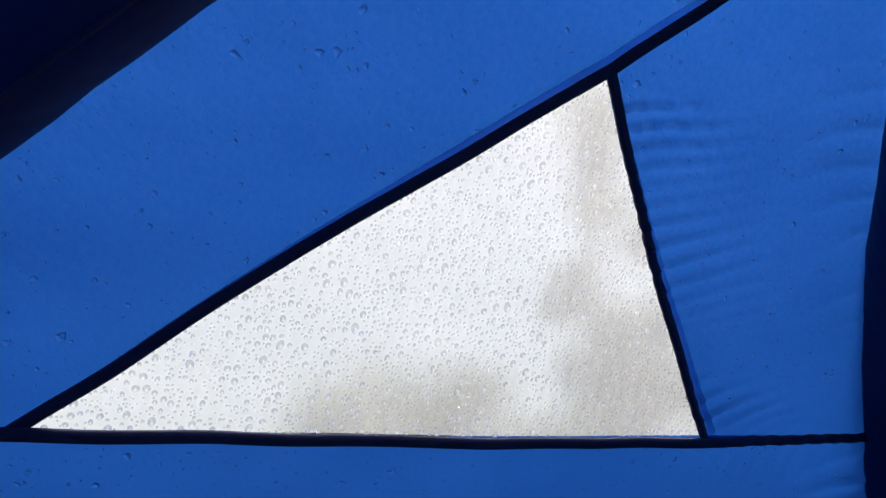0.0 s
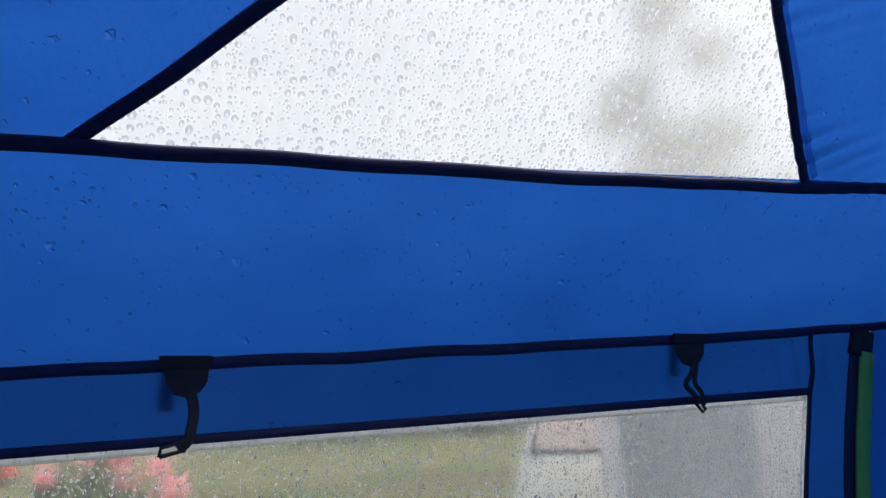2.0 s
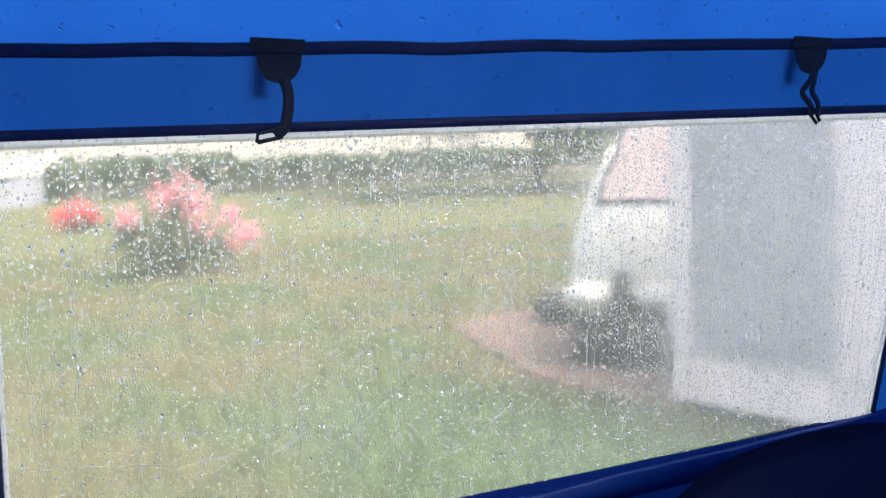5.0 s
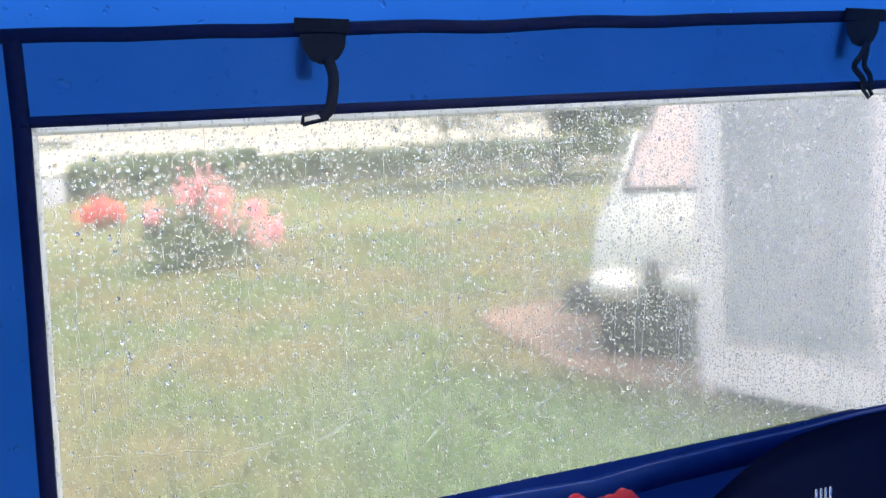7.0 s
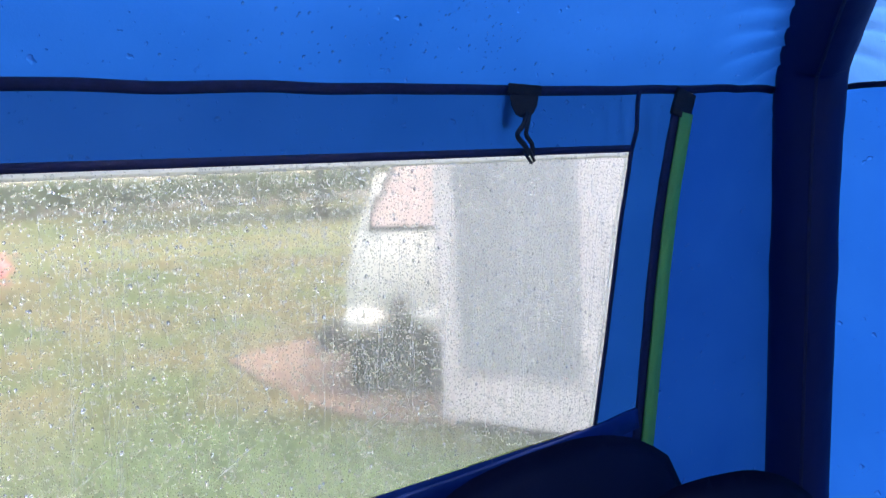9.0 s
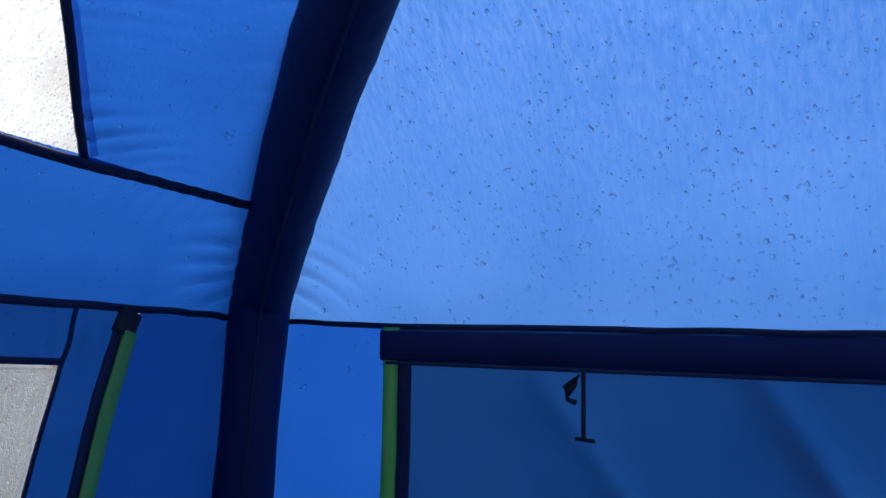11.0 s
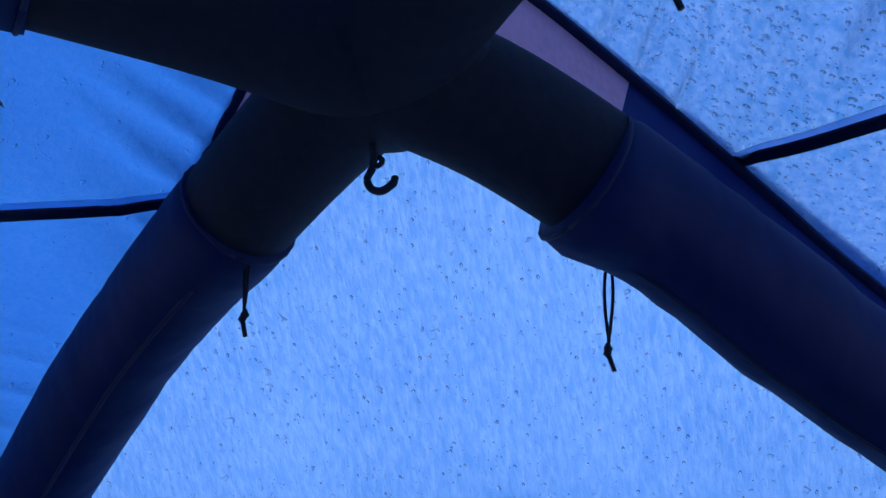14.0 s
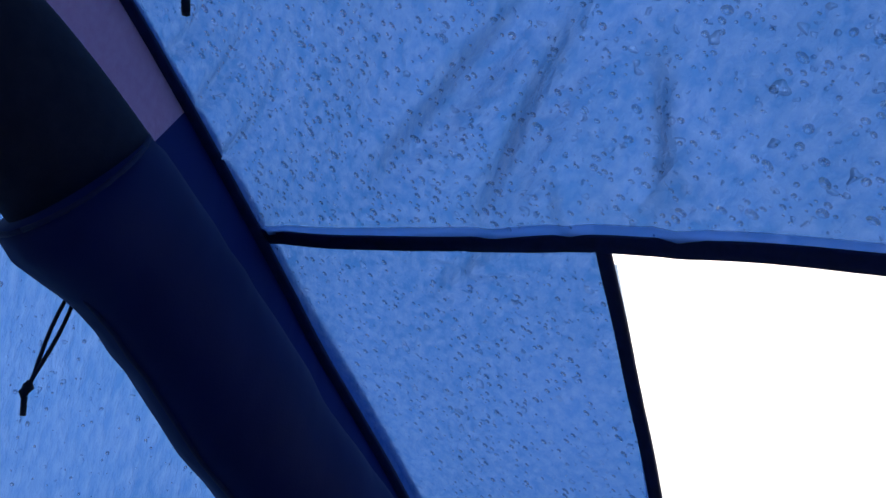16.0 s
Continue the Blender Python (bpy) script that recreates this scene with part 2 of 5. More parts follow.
def band(bm, pts, normals, width, thick):
    """A flat tape along a line: width across it, thick along the normals."""
    rings = []
    for (p, tan), n in zip(frames_along(pts), normals):
        n = Vector(n).normalized()
        s = tan.cross(n).normalized()
        w = width * 0.5
        rings.append([bm.verts.new(p + s * a * w + n * b * thick) for a, b in ((-1, 0), (-0.85, 1), (0.85, 1), (1, 0))])
    for a, b in zip(rings, rings[1:]):
        for k in range(4):
            bm.faces.new((a[k], a[(k + 1) % 4], b[(k + 1) % 4], b[k]))
    bm.faces.new(rings[0][::-1])
    bm.faces.new(rings[-1])
    return bm


def box(bm, lo, hi, bevel=0.0):
    m = Matrix.Translation([(a + b) / 2 for a, b in zip(lo, hi)]) @ Matrix.Diagonal([b - a for a, b in zip(lo, hi)] + [1])
    made = bmesh.ops.create_cube(bm, size=1, matrix=m)
    if bevel:
        edges = {e for v in made["verts"] for e in v.link_edges}
        bmesh.ops.bevel(bm, geom=list(edges), offset=bevel, segments=2, affect="EDGES")
    return bm


# ---- the shelter's shape: half-width of the shell against height ----
HUB = Vector((0.42, 0.0, 2.40))
EAST, WEST = 0.82, 1.0
PROFILE = [(0.0, 1.43), (0.92, 1.385), (1.30, 1.365), (1.60, 1.345), (1.70, 1.281), (1.845, 1.165), (2.083, 0.94), (2.265, 0.727),
           (2.39, 0.535), (2.472, 0.432), (2.565, 0.315), (2.645, 0.205), (2.70, 0.10), (2.715, 0.02)]


def catmull(points, steps):
    out = []
    for i in range(len(points) - 1):
        p0, p1, p2, p3 = points[max(i - 1, 0)], points[i], points[i + 1], points[min(i + 2, len(points) - 1)]
        for k in range(steps):
            t = k / steps
            out.append(tuple(0.5 * (2 * b + (c - a) * t + (2 * a - 5 * b + 4 * c - d) * t * t + (3 * b - a - 3 * c + d) * t ** 3)
                             for a, b, c, d in zip(p0, p1, p2, p3)))
    out.append(tuple(points[-1]))
    return out


CURVE = PROFILE[:3] + catmull(PROFILE[3:], 6)
CZ, CR = np.array([c[0] for c in CURVE]), np.array([c[1] for c in CURVE])
CP = np.concatenate([[0], np.cumsum(np.hypot(np.diff(CZ), np.diff(CR)))])


def p_of(z):
    return float(np.interp(z, CZ, CP))


def z_of(p):
    return float(np.interp(p, CP, CZ))


def r_of(p):
    return float(np.interp(p, CP, CR))


# each side: a point (a, p) of its cloth, a metres along the side and p metres up it, to the world
def side_north(a, p):
    return Vector((a, r_of(p), z_of(p)))


def side_south(a, p):
    return Vector((a, -r_of(p), z_of(p)))


def side_east(a, p):
    return Vector((HUB.x + EAST * r_of(p), a, z_of(p)))


def side_west(a, p):
    return Vector((HUB.x - WEST * r_of(p), a, z_of(p)))


LIMITS = {
    side_north: (lambda r: HUB.x - WEST * r, lambda r: HUB.x + EAST * r),
    side_south: (lambda r: HUB.x - WEST * r, lambda r: HUB.x + EAST * r),
    side_east: (lambda r: -r, lambda r: r),
    side_west: (lambda r: -r, lambda r: r),
}


def inward(side, a, p):
    e = 0.004
    n = (side(a + e, p) - side(a - e, p)).cross(side(a, p + e) - side(a, p - e)).normalized()
    return n if n.dot(Vector((0.3, 0, 1.2)) - side(a, p)) > 0 else -n


def slack(a, p):
    """Small waves of the stretched cloth, in metres."""
    v = Vector((a * 2.2, p * 3.0, 0.3))
    w = 0.005 * noise.noise(v) + 0.0022 * noise.noise(v * 3.1)
    return w


# folds that run slantwise into the south roof's seam: from (a, z) to (a, z), depth, half-width
FOLDS = [(0.545, 2.388, 0.235, 2.352, 0.0204, 0.0188), (0.485, 2.322, 0.225, 2.332, 0.0255, 0.0203), (0.64, 2.325, 0.535, 2.308, 0.011, 0.013),
         (0.36, 2.24, 0.235, 2.294, 0.0187, 0.0145), (0.326, 2.233, 0.262, 2.264, 0.0153, 0.0145), (0.44, 2.286, 0.38, 2.31, 0.0102, 0.0116),
         (0.6, 2.345, 0.54, 2.3, 0.0068, 0.0087), (0.575, 2.335, 0.52, 2.29, 0.0068, 0.0087), (0.545, 2.325, 0.5, 2.28, 0.0068, 0.0087)]


def pucker(side, a, p):
    """Gathers that run into the corner seams and the level seams."""
    lo, hi = LIMITS[side]
    r, z = r_of(p), z_of(p)
    d = min(a - lo(r), hi(r) - a)
    out = 0.0
    if z > 1.5 and d < 0.36:
        k = max(0.0, 1 - d / 0.36) ** 1.2
        crowd = max(0.0, noise.noise(Vector((p * 3.2, a * 1.1, 7))) + ((0.5 if a < 0 else -0.1) if side is side_east else 0.22))
        out += (0.036 if side is side_east else 0.024) * min(1.0, d / 0.03) * k * crowd * 1.5 * ((1 - abs(math.sin(p * 52 + d * 21 + 5 * noise.noise(Vector((a * 3, p * 4, 2)))))) ** 2 - 0.25)
    if side is side_north and 1.85 < z < 2.25 and a > 0.37:
        e = a - (0.816 - 0.437 * (z - 1.842) / 0.422)
        if 0 < e < 0.3:
            out += 0.016 * min(1.0, e / 0.02, (z - 1.85) * 25) * (1 - e / 0.3) * max(0.0, noise.noise(Vector((p * 6, a, 3))) + 0.35) * ((1 - abs(math.sin(p * 105 - e * 30 + 2.5 * noise.noise(Vector((a * 5, p * 5, 6)))))) ** 2.5 - 0.2)
    if side is side_north and 1.47 < z < 1.6 and a > 0.15:
        out += 0.013 * max(0.0, noise.noise(Vector((a * 5, z * 3, 4))) + 0.25) * min(1.0, (a - 0.15) * 2) * math.sin(a * 150 + (z - 1.5) * 26 + 3 * noise.noise(Vector((a * 7, z * 9, 1)))) * min(1.0, (1.6 - z) * 14, (z - 1.47) * 20)
    if side in (side_north, side_south) and 1.74 < z < 1.85 and a > 0.80:
        out += 0.002 * math.sin(a * 130 - z * 40) * (z - 1.74) / 0.11 * min(1.0, (a - 0.80) * 8)
    if side is side_south and z > 2.15:
        for a0, z0, a1, z1, deep, wide in FOLDS:
            p0, p1 = p_of(z0), p_of(z1)
            la, lp = a1 - a0, p1 - p0
            long = math.hypot(la, lp)
            f = ((a - a0) * la + (p - p0) * lp) / long ** 2
            if -0.15 < f < 1.15:
                d = ((a - a0) * lp - (p - p0) * la) / long + 0.006 * noise.noise(Vector((f * 4, a0 * 9, 2)))
                out += deep * math.sin(math.pi * (f + 0.15) / 1.3) * (math.exp(-(d / wide) ** 2) - 0.45 * math.exp(-((d - 1.7 * wide) / wide) ** 2))
    return out


def on(side, a, p, lift=0.0):
    n = inward(side, a, p)
    lo, hi = LIMITS[side]
    r = r_of(p)
    hold = min(1.0, max(0.0, min(a - lo(r), hi(r) - a) / 0.04))
    return side(a, p) + n * (lift + hold * (slack(a, p) + pucker(side, a, p)))


def limit_poly(side, p0, p1):
    """The outline of a side between two heights, corner tube to corner tube."""
    lo, hi = (lambda r: LIMITS[side][0](r) - 0.04), (lambda r: LIMITS[side][1](r) + 0.04)
    ps = [p0] + [p for p in CP if p0 + 0.004 < p < p1 - 0.004] + [p1]
    ps = [p for i, p in enumerate(ps)]
    return [(lo(r_of(p)), p) for p in ps][::-1] + [(hi(r_of(p)), p) for p in ps]


def cut(bm, a, b, keep):
    """Cut the flat mesh along the line a-b and keep the side on which the point keep lies."""
    a, b = Vector((*a, 0)), Vector((*b, 0))
    n = Vector((-(b - a).y, (b - a).x, 0))
    if n.length < 1e-7:
        return
    n.normalize()
    if n.dot(Vector((*keep, 0)) - a) > 0:
        n = -n
    bmesh.ops.bisect_plane(bm, geom=bm.verts[:] + bm.edges[:] + bm.faces[:], plane_co=a, plane_no=n, clear_outer=True, dist=1e-5)


def sheet(name, side, poly, mat, parent, cell=0.02, lift=0.0, label="", extra=None):
    """Cloth over a convex outline given in (a, p)."""
    xs, ys = [q[0] for q in poly], [q[1] for q in poly]
    nx, ny = max(2, round((max(xs) - min(xs)) / cell)), max(2, round((max(ys) - min(ys)) / cell))
    bm = bmesh.new()
    gx, gy = np.linspace(min(xs) - 0.001, max(xs) + 0.001, nx + 1), np.linspace(min(ys), max(ys), ny + 1)
    grid = [[bm.verts.new((x, y, 0)) for x in gx] for y in gy]
    for j in range(ny):
        for i in range(nx):
            bm.faces.new((grid[j][i], grid[j][i + 1], grid[j + 1][i + 1], grid[j + 1][i]))
    mid = (sum(xs) / len(xs), sum(ys) / len(ys))
    for a, b in zip(poly, poly[1:] + poly[:1]):
        if math.hypot(a[0] - b[0], a[1] - b[1]) > 1e-4:
            cut(bm, a, b, mid)
    for v in bm.verts:
        a, p = v.co.x, v.co.y
        v.co = on(side, a, p, lift + (extra(a, p) if extra else 0.0))
    return part(name, bm, mat, parent, label)


def seam(name, side, pts, parent, width=0.016, mat=None, lift=0.002, thick=0.003, wave=0.0, label=""):
    """Binding tape along a line given in (a, z)."""
    line = []
    for (a0, z0), (a1, z1) in zip(pts, pts[1:]):
        p0, p1 = p_of(z0), p_of(z1)
        n = max(2, int(math.hypot(a1 - a0, p1 - p0) / 0.012))
        for k in range(n):
            line.append((a0 + (a1 - a0) * k / n, p0 + (p1 - p0) * k / n))
    line.append((pts[-1][0], p_of(pts[-1][1])))
    w = [wave * noise.noise(Vector((a * 7, p * 7, 5))) for a, p in line]
    bm = band(bmesh.new(), [on(side, a, p + d, lift) for (a, p), d in zip(line, w)], [inward(side, a, p) for a, p in line], width, thick)
    return part(name, bm, mat or NAVY_TAPE, parent, label)


def rain(name, side, poly, count, parent, size=(0.0014, 0.0035), seed=1, lift=0.0006, runs=0.0, dense=None, mat=None, rings=((1.0, 0.0), (0.80, 0.50)), crown=0.85, power=3, backed=False):
    """Many small water drops sitting on the cloth inside a convex outline in (a, z)."""
    rng = np.random.default_rng(seed)
    q = [(a, p_of(z)) for a, z in poly]
    xs, ys = [c[0] for c in q], [c[1] for c in q]
    area = sum(a[0] * b[1] - b[0] * a[1] for a, b in zip(q, q[1:] + q[:1]))
    sign = 1 if area > 0 else -1
    verts, faces, made, tries, taken = [], [], 0, 0, {}
    cell = size[1] * 3.0
    while made < count and tries < count * 12:
        tries += 1
        a, p = rng.uniform(min(xs), max(xs)), rng.uniform(min(ys), max(ys))
        if any(sign * ((d[0] - c[0]) * (p - c[1]) - (d[1] - c[1]) * (a - c[0])) < 0 for c, d in zip(q, q[1:] + q[:1])):
            continue
        if dense and rng.random() > dense(a, p):
            continue
        s = size[0] + (size[1] - size[0]) * rng.random() ** power
        tall = s * rng.uniform(0.9, 1.6)
        ci, cj = int(a // cell), int(p // cell)
        if not runs and any(abs(a - x) < s + r and abs(p - y) < 1.2 * (s + r) for i in (-1, 0, 1) for j in (-1, 0, 1) for x, y, r in taken.get((ci + i, cj + j), ())):
            continue
        taken.setdefault((ci, cj), []).append((a, p, s))
        made += 1
        if rng.random() < runs:
            tall, s = s * rng.uniform(5, 22), s * 0.35
        turn = rng.uniform(-0.3, 0.3) if tall < 3 * s else rng.uniform(-0.04, 0.04)
        n = inward(side, a, p)
        u = (side(a + 0.01, p) - side(a, p)).normalized()
        v = n.cross(u)
        base = on(side, a, p, lift)
        first = len(verts)
        sides = 7 if len(rings) == 2 else 9
        for ring, h in rings:
            for k in range(sides):
                ang = 2 * math.pi * k / sides
                x, y = s * ring * math.cos(ang), tall * ring * math.sin(ang)
                x, y = x * math.cos(turn) - y * math.sin(turn), x * math.sin(turn) + y * math.cos(turn)
                verts.append(base + u * x + v * y + n * (h * s))
        verts.append(base + n * (s * crown))
        if backed:
            faces.append(tuple(range(first + sides - 1, first - 1, -1)))
        for j in range(len(rings)):
            for k in range(sides):
                l, row = (k + 1) % sides, first + j * sides
                if j + 1 < len(rings):
                    faces.append((row + k, row + l, row + sides + l, row + sides + k))
                else:
                    faces.append((row + k, row + l, row + sides))
    me = bpy.data.meshes.new(name)
    me.from_pydata([tuple(v) for v in verts], [], faces)
    me.materials.append(mat or WATER)
    me.polygons.foreach_set("use_smooth", [True] * len(me.polygons))
    ob = new(name, me)
    ob.parent = parent
    ob.visible_shadow = False
    return tagged(ob, kind="stuff")


def P(z):
    return p_of(z)


# ---- north side: window panel, green zip, three-cornered window above ----
def window_side(side, wall, roof, detail):
    W, E = (lambda r: LIMITS[side][0](r) - 0.04), (lambda r: LIMITS[side][1](r) + 0.04)
    wz = lambda z: W(r_of(P(z)))
    ez = lambda z: E(r_of(P(z)))
    main = BLUE_WET if detail == 2 else BLUE
    base, seam_z, tri_z = 0.927, 1.598, 1.848
    foot = 0.872
    tl, tr, tt = ((-0.288, 1.857), (0.830, 1.842), (0.381, 2.264)) if detail == 1 else ((-0.15, 1.857), (1.03, 1.842), (0.426, 2.264))
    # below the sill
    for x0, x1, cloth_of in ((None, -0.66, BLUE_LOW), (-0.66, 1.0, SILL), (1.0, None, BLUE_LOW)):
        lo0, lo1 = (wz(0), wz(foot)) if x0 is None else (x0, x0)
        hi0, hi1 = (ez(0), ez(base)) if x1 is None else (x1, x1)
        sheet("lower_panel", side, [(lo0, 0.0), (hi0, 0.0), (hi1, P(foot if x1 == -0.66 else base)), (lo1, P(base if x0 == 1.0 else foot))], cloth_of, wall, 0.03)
    # window pane and the cloth round it
    wl0, wl1, wr0, wr1 = -0.585, -0.545, 0.884, 0.965
    wtl, wtr = 1.485, 1.481
    q = lambda *pts: [(a, P(z)) for a, z in pts]
    pane = sheet("window_pane", side, q((wl0, foot), (wr0, base), (wr1, wtr), (wl1, wtl)), FILM, wall, 0.02,
                 label="clear flexible plastic window pane covered in rain drops")
    pane.visible_shadow = False
    sheet("window_header", side, q((wl1, wtl), (wr1, wtr), (wr1 + 0.016, seam_z), (wl1 + 0.004, seam_z)), BLUE, wall, 0.012)
    sheet("window_border", side, q((wr0, base), (1.003, base), (1.113, seam_z), (wr1 + 0.016, seam_z), (wr1, wtr)), BLUE, wall, 0.015)
    sheet("side_panel", side, q((1.031, base), (ez(base), base), (ez(1.3), 1.3), (ez(seam_z), seam_z), (1.141, seam_z)), BLUE_LOW, wall, 0.02)
    sheet("side_panel", side, q((wz(foot), foot), (wl0, foot), (wl1, wtl), (wl1 + 0.004, seam_z), (wz(seam_z), seam_z), (wz(1.3), 1.3)), BLUE, wall, 0.02)
    # tapes
    seam("seam_tape", side, [(wz(seam_z) + 0.02, seam_z - 0.007), (0.7, seam_z - 0.004), (ez(seam_z), seam_z + 0.012)], wall, 0.018, wave=0.004)
    seam("window_edging", side, [(wl1, wtl + 0.004), (wr1, wtr + 0.004)], wall, 0.014)
    seam("pane_hem", side, [(wl1, wtl - 0.008), (wr1 - 0.004, wtr - 0.008)], wall, 0.010, FILM_HEM, 0.0015, 0.0006)
    seam("pane_hem", side, [(wr0 - 0.010, base), (wr1 - 0.010, wtr)], wall, 0.008, FILM_HEM, 0.0015, 0.0006)
    seam("pane_hem", side, [(wl0 + 0.014, foot), (wl1 + 0.014, wtl)], wall, 0.007, FILM_HEM, 0.0015, 0.0006)
    seam("window_edging", side, [(wr0, base), (wr1, wtr), (wr1 + 0.016, seam_z)], wall, 0.010)
    seam("window_edging", side, [(wl0, foot), (wl1, wtl), (wl1 + 0.004, seam_z)], wall, 0.022)
    seam("zip_flap", side, [(0.986, base - 0.3), (1.028, 1.15), (1.060, 1.42), (1.098, seam_z)], wall, 0.03, NAVY_TAPE, 0.004, 0.003)
    seam("zip", side, [(1.010, base - 0.3), (1.055, 1.15), (1.088, 1.42), (1.113, 1.553)], wall, 0.038, GREEN, 0.009, 0.004, label="bright green zip tape")
    seam("zip_end", side, [(1.095, 1.545), (1.112, seam_z)], wall, 0.06, BLACK_TAPE, 0.006, 0.007)
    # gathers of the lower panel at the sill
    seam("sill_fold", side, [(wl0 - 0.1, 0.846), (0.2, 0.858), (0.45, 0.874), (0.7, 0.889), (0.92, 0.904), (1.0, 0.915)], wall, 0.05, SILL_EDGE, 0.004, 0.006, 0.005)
    # band between the two level seams
    sheet("band_panel", side, limit_poly(side, P(seam_z), P(tri_z)), BLUE, roof, 0.0115)
    # three-cornered window
    pane = sheet("triangular_pane", side, q(tl, tr, tt), FILM_TOP, roof, 0.02, label="milky three-cornered plastic window wet with rain")
    pane.visible_shadow = False
    ridge = (ez(2.52), 2.52) if detail == 1 else (ez(2.48), 2.48)
    top_r = [(E(r_of(p)), p) for p in CP if P(tri_z) + 0.003 < p < P(ridge[1]) - 0.003]
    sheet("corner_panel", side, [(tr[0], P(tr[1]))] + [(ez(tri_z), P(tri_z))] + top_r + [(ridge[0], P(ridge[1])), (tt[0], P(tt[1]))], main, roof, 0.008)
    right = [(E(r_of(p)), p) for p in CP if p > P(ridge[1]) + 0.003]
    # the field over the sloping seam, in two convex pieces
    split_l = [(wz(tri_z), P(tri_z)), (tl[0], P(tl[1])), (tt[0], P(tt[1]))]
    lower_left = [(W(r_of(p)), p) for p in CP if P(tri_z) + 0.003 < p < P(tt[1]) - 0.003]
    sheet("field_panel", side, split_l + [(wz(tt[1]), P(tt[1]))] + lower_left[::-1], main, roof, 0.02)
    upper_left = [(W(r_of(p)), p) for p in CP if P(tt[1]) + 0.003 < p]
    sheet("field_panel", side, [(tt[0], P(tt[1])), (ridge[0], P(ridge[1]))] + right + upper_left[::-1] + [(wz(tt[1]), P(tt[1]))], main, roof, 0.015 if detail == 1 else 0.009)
    seam("seam_tape", side, [(wz(tri_z) + 0.02, tri_z + 0.004), (tl[0], tl[1] - 0.004), (0.3, tri_z - 0.006), (tr[0], tr[1] - 0.004), (ez(tri_z), tri_z + 0.004)], roof, 0.022, lift=0.006, wave=0.003)
    seam("seam_tape", side, [(tl[0] - 0.02, tl[1] - 0.004), tt, ridge], roof, 0.020, wave=0.006)
    seam("seam_tape", side, [tt, tr], roof, 0.017, wave=0.004)
    # turned-in cloth beside the tapes
    up = 0.020
    seam("seam_allowance", side, [(tl[0], tl[1] + up * 0.5), (tt[0] - up * 0.3, tt[1] + up * 0.5), (ridge[0] - 0.02, ridge[1] - 0.002)], roof, 0.012, THIN, 0.0015, 0.0006, 0.003)
    seam("seam_allowance", side, [(tt[0] + 0.012, tt[1] - 0.01), (tr[0] + 0.013, tr[1] + 0.01)], roof, 0.014, THIN, 0.0015, 0.0006, 0.002)
    return (wl0, wl1, wr0, wr1, base, foot, wtl, wtr), (tl, tr, tt)


wall_n = thing("wall_north", "blue polyester shelter wall with a wet clear window", kind="structure")
roof_n = thing("roof_north", "blue polyester roof side with a three-cornered window", kind="structure")
win, tri = window_side(side_north, wall_n, roof_n, 1)
wall_s = thing("wall_south", "blue polyester shelter wall with a clear window", kind="structure")
roof_s = thing("roof_south", "wet blue polyester roof side with a three-cornered window", kind="structure")
window_side(side_south, wall_s, roof_s, 2)

# ---- east side: zipped door and plain wet roof ----
wall_e = thing("wall_east", "blue polyester shelter wall with a zipped door", kind="structure")
roof_e = thing("roof_east", "wet blue polyester roof side with condensation", kind="structure")
q = lambda *pts: [(a, P(z)) for a, z in pts]
re = lambda z: r_of(P(z))
for s in (1, -1):
    pts = [(s * 0.958, 0.0), (s * re(0), 0.0), (s * re(0.92), 0.92), (s * re(1.3), 1.3), (s * re(1.598), 1.598), (s * 0.958, 1.598)]
    sheet("side_panel", side_east, q(*pts), BLUE_LOW, wall_e, 0.025)
    seam("zip", side_east, [(s * 0.940, 0.02), (s * 0.940, 1.594)], wall_e, 0.044, GREEN, 0.006, 0.004, label="bright green zip tape")
    seam("zip_flap", side_east, [(s * 0.903, 0.02), (s * 0.903, 1.53)], wall_e, 0.036, NAVY_TAPE, 0.006, 0.005)


def door_folds(a, p):
    return -0.07 * (1 - abs(math.sin((a * 0.8 - p * 0.62) * 9 + 1.0 + noise.noise(Vector((a, p, 3)))))) ** 3 * max(0.0, 1.0 - abs(p - 0.9)) * max(0.0, 0.92 - abs(a))


sheet("door_panel", side_east, q((-0.922, 0.0), (0.922, 0.0), (0.922, 1.598), (-0.922, 1.598)), DOOR_BLUE, wall_e, 0.018, label="darker blue door cloth with slanting folds", extra=door_folds)
seam("door_header", side_east, [(-0.968, 1.556), (0.968, 1.552)], wall_e, 0.072, NAVY, 0.008, 0.006)
seam("header_edge", side_east, [(-0.95, 1.516), (0.95, 1.512)], wall_e, 0.008, NAVY_TAPE, 0.013, 0.003)
seam("seam_tape", side_east, [(-re(1.598), 1.606), (-1.0, 1.597), (1.0, 1.597), (re(1.598), 1.606)], wall_e, 0.014, wave=0.003)
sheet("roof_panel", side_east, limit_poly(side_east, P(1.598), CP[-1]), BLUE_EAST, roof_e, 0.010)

# ---- west side, behind the camera ----
wall_w = thing("wall_west", "plain blue polyester shelter wall", kind="structure")
roof_w = thing("roof_west", "plain blue polyester roof side", kind="structure")
sheet("wall_panel", side_west, limit_poly(side_west, 0.0, P(1.598)), BLUE_LOW, wall_w, 0.05)
sheet("roof_panel", side_west, limit_poly(side_west, P(1.598), CP[-1]), BLUE, roof_w, 0.04)
seam("seam_tape", side_west, [(-1.3, 1.598), (1.3, 1.598)], wall_w, 0.018)


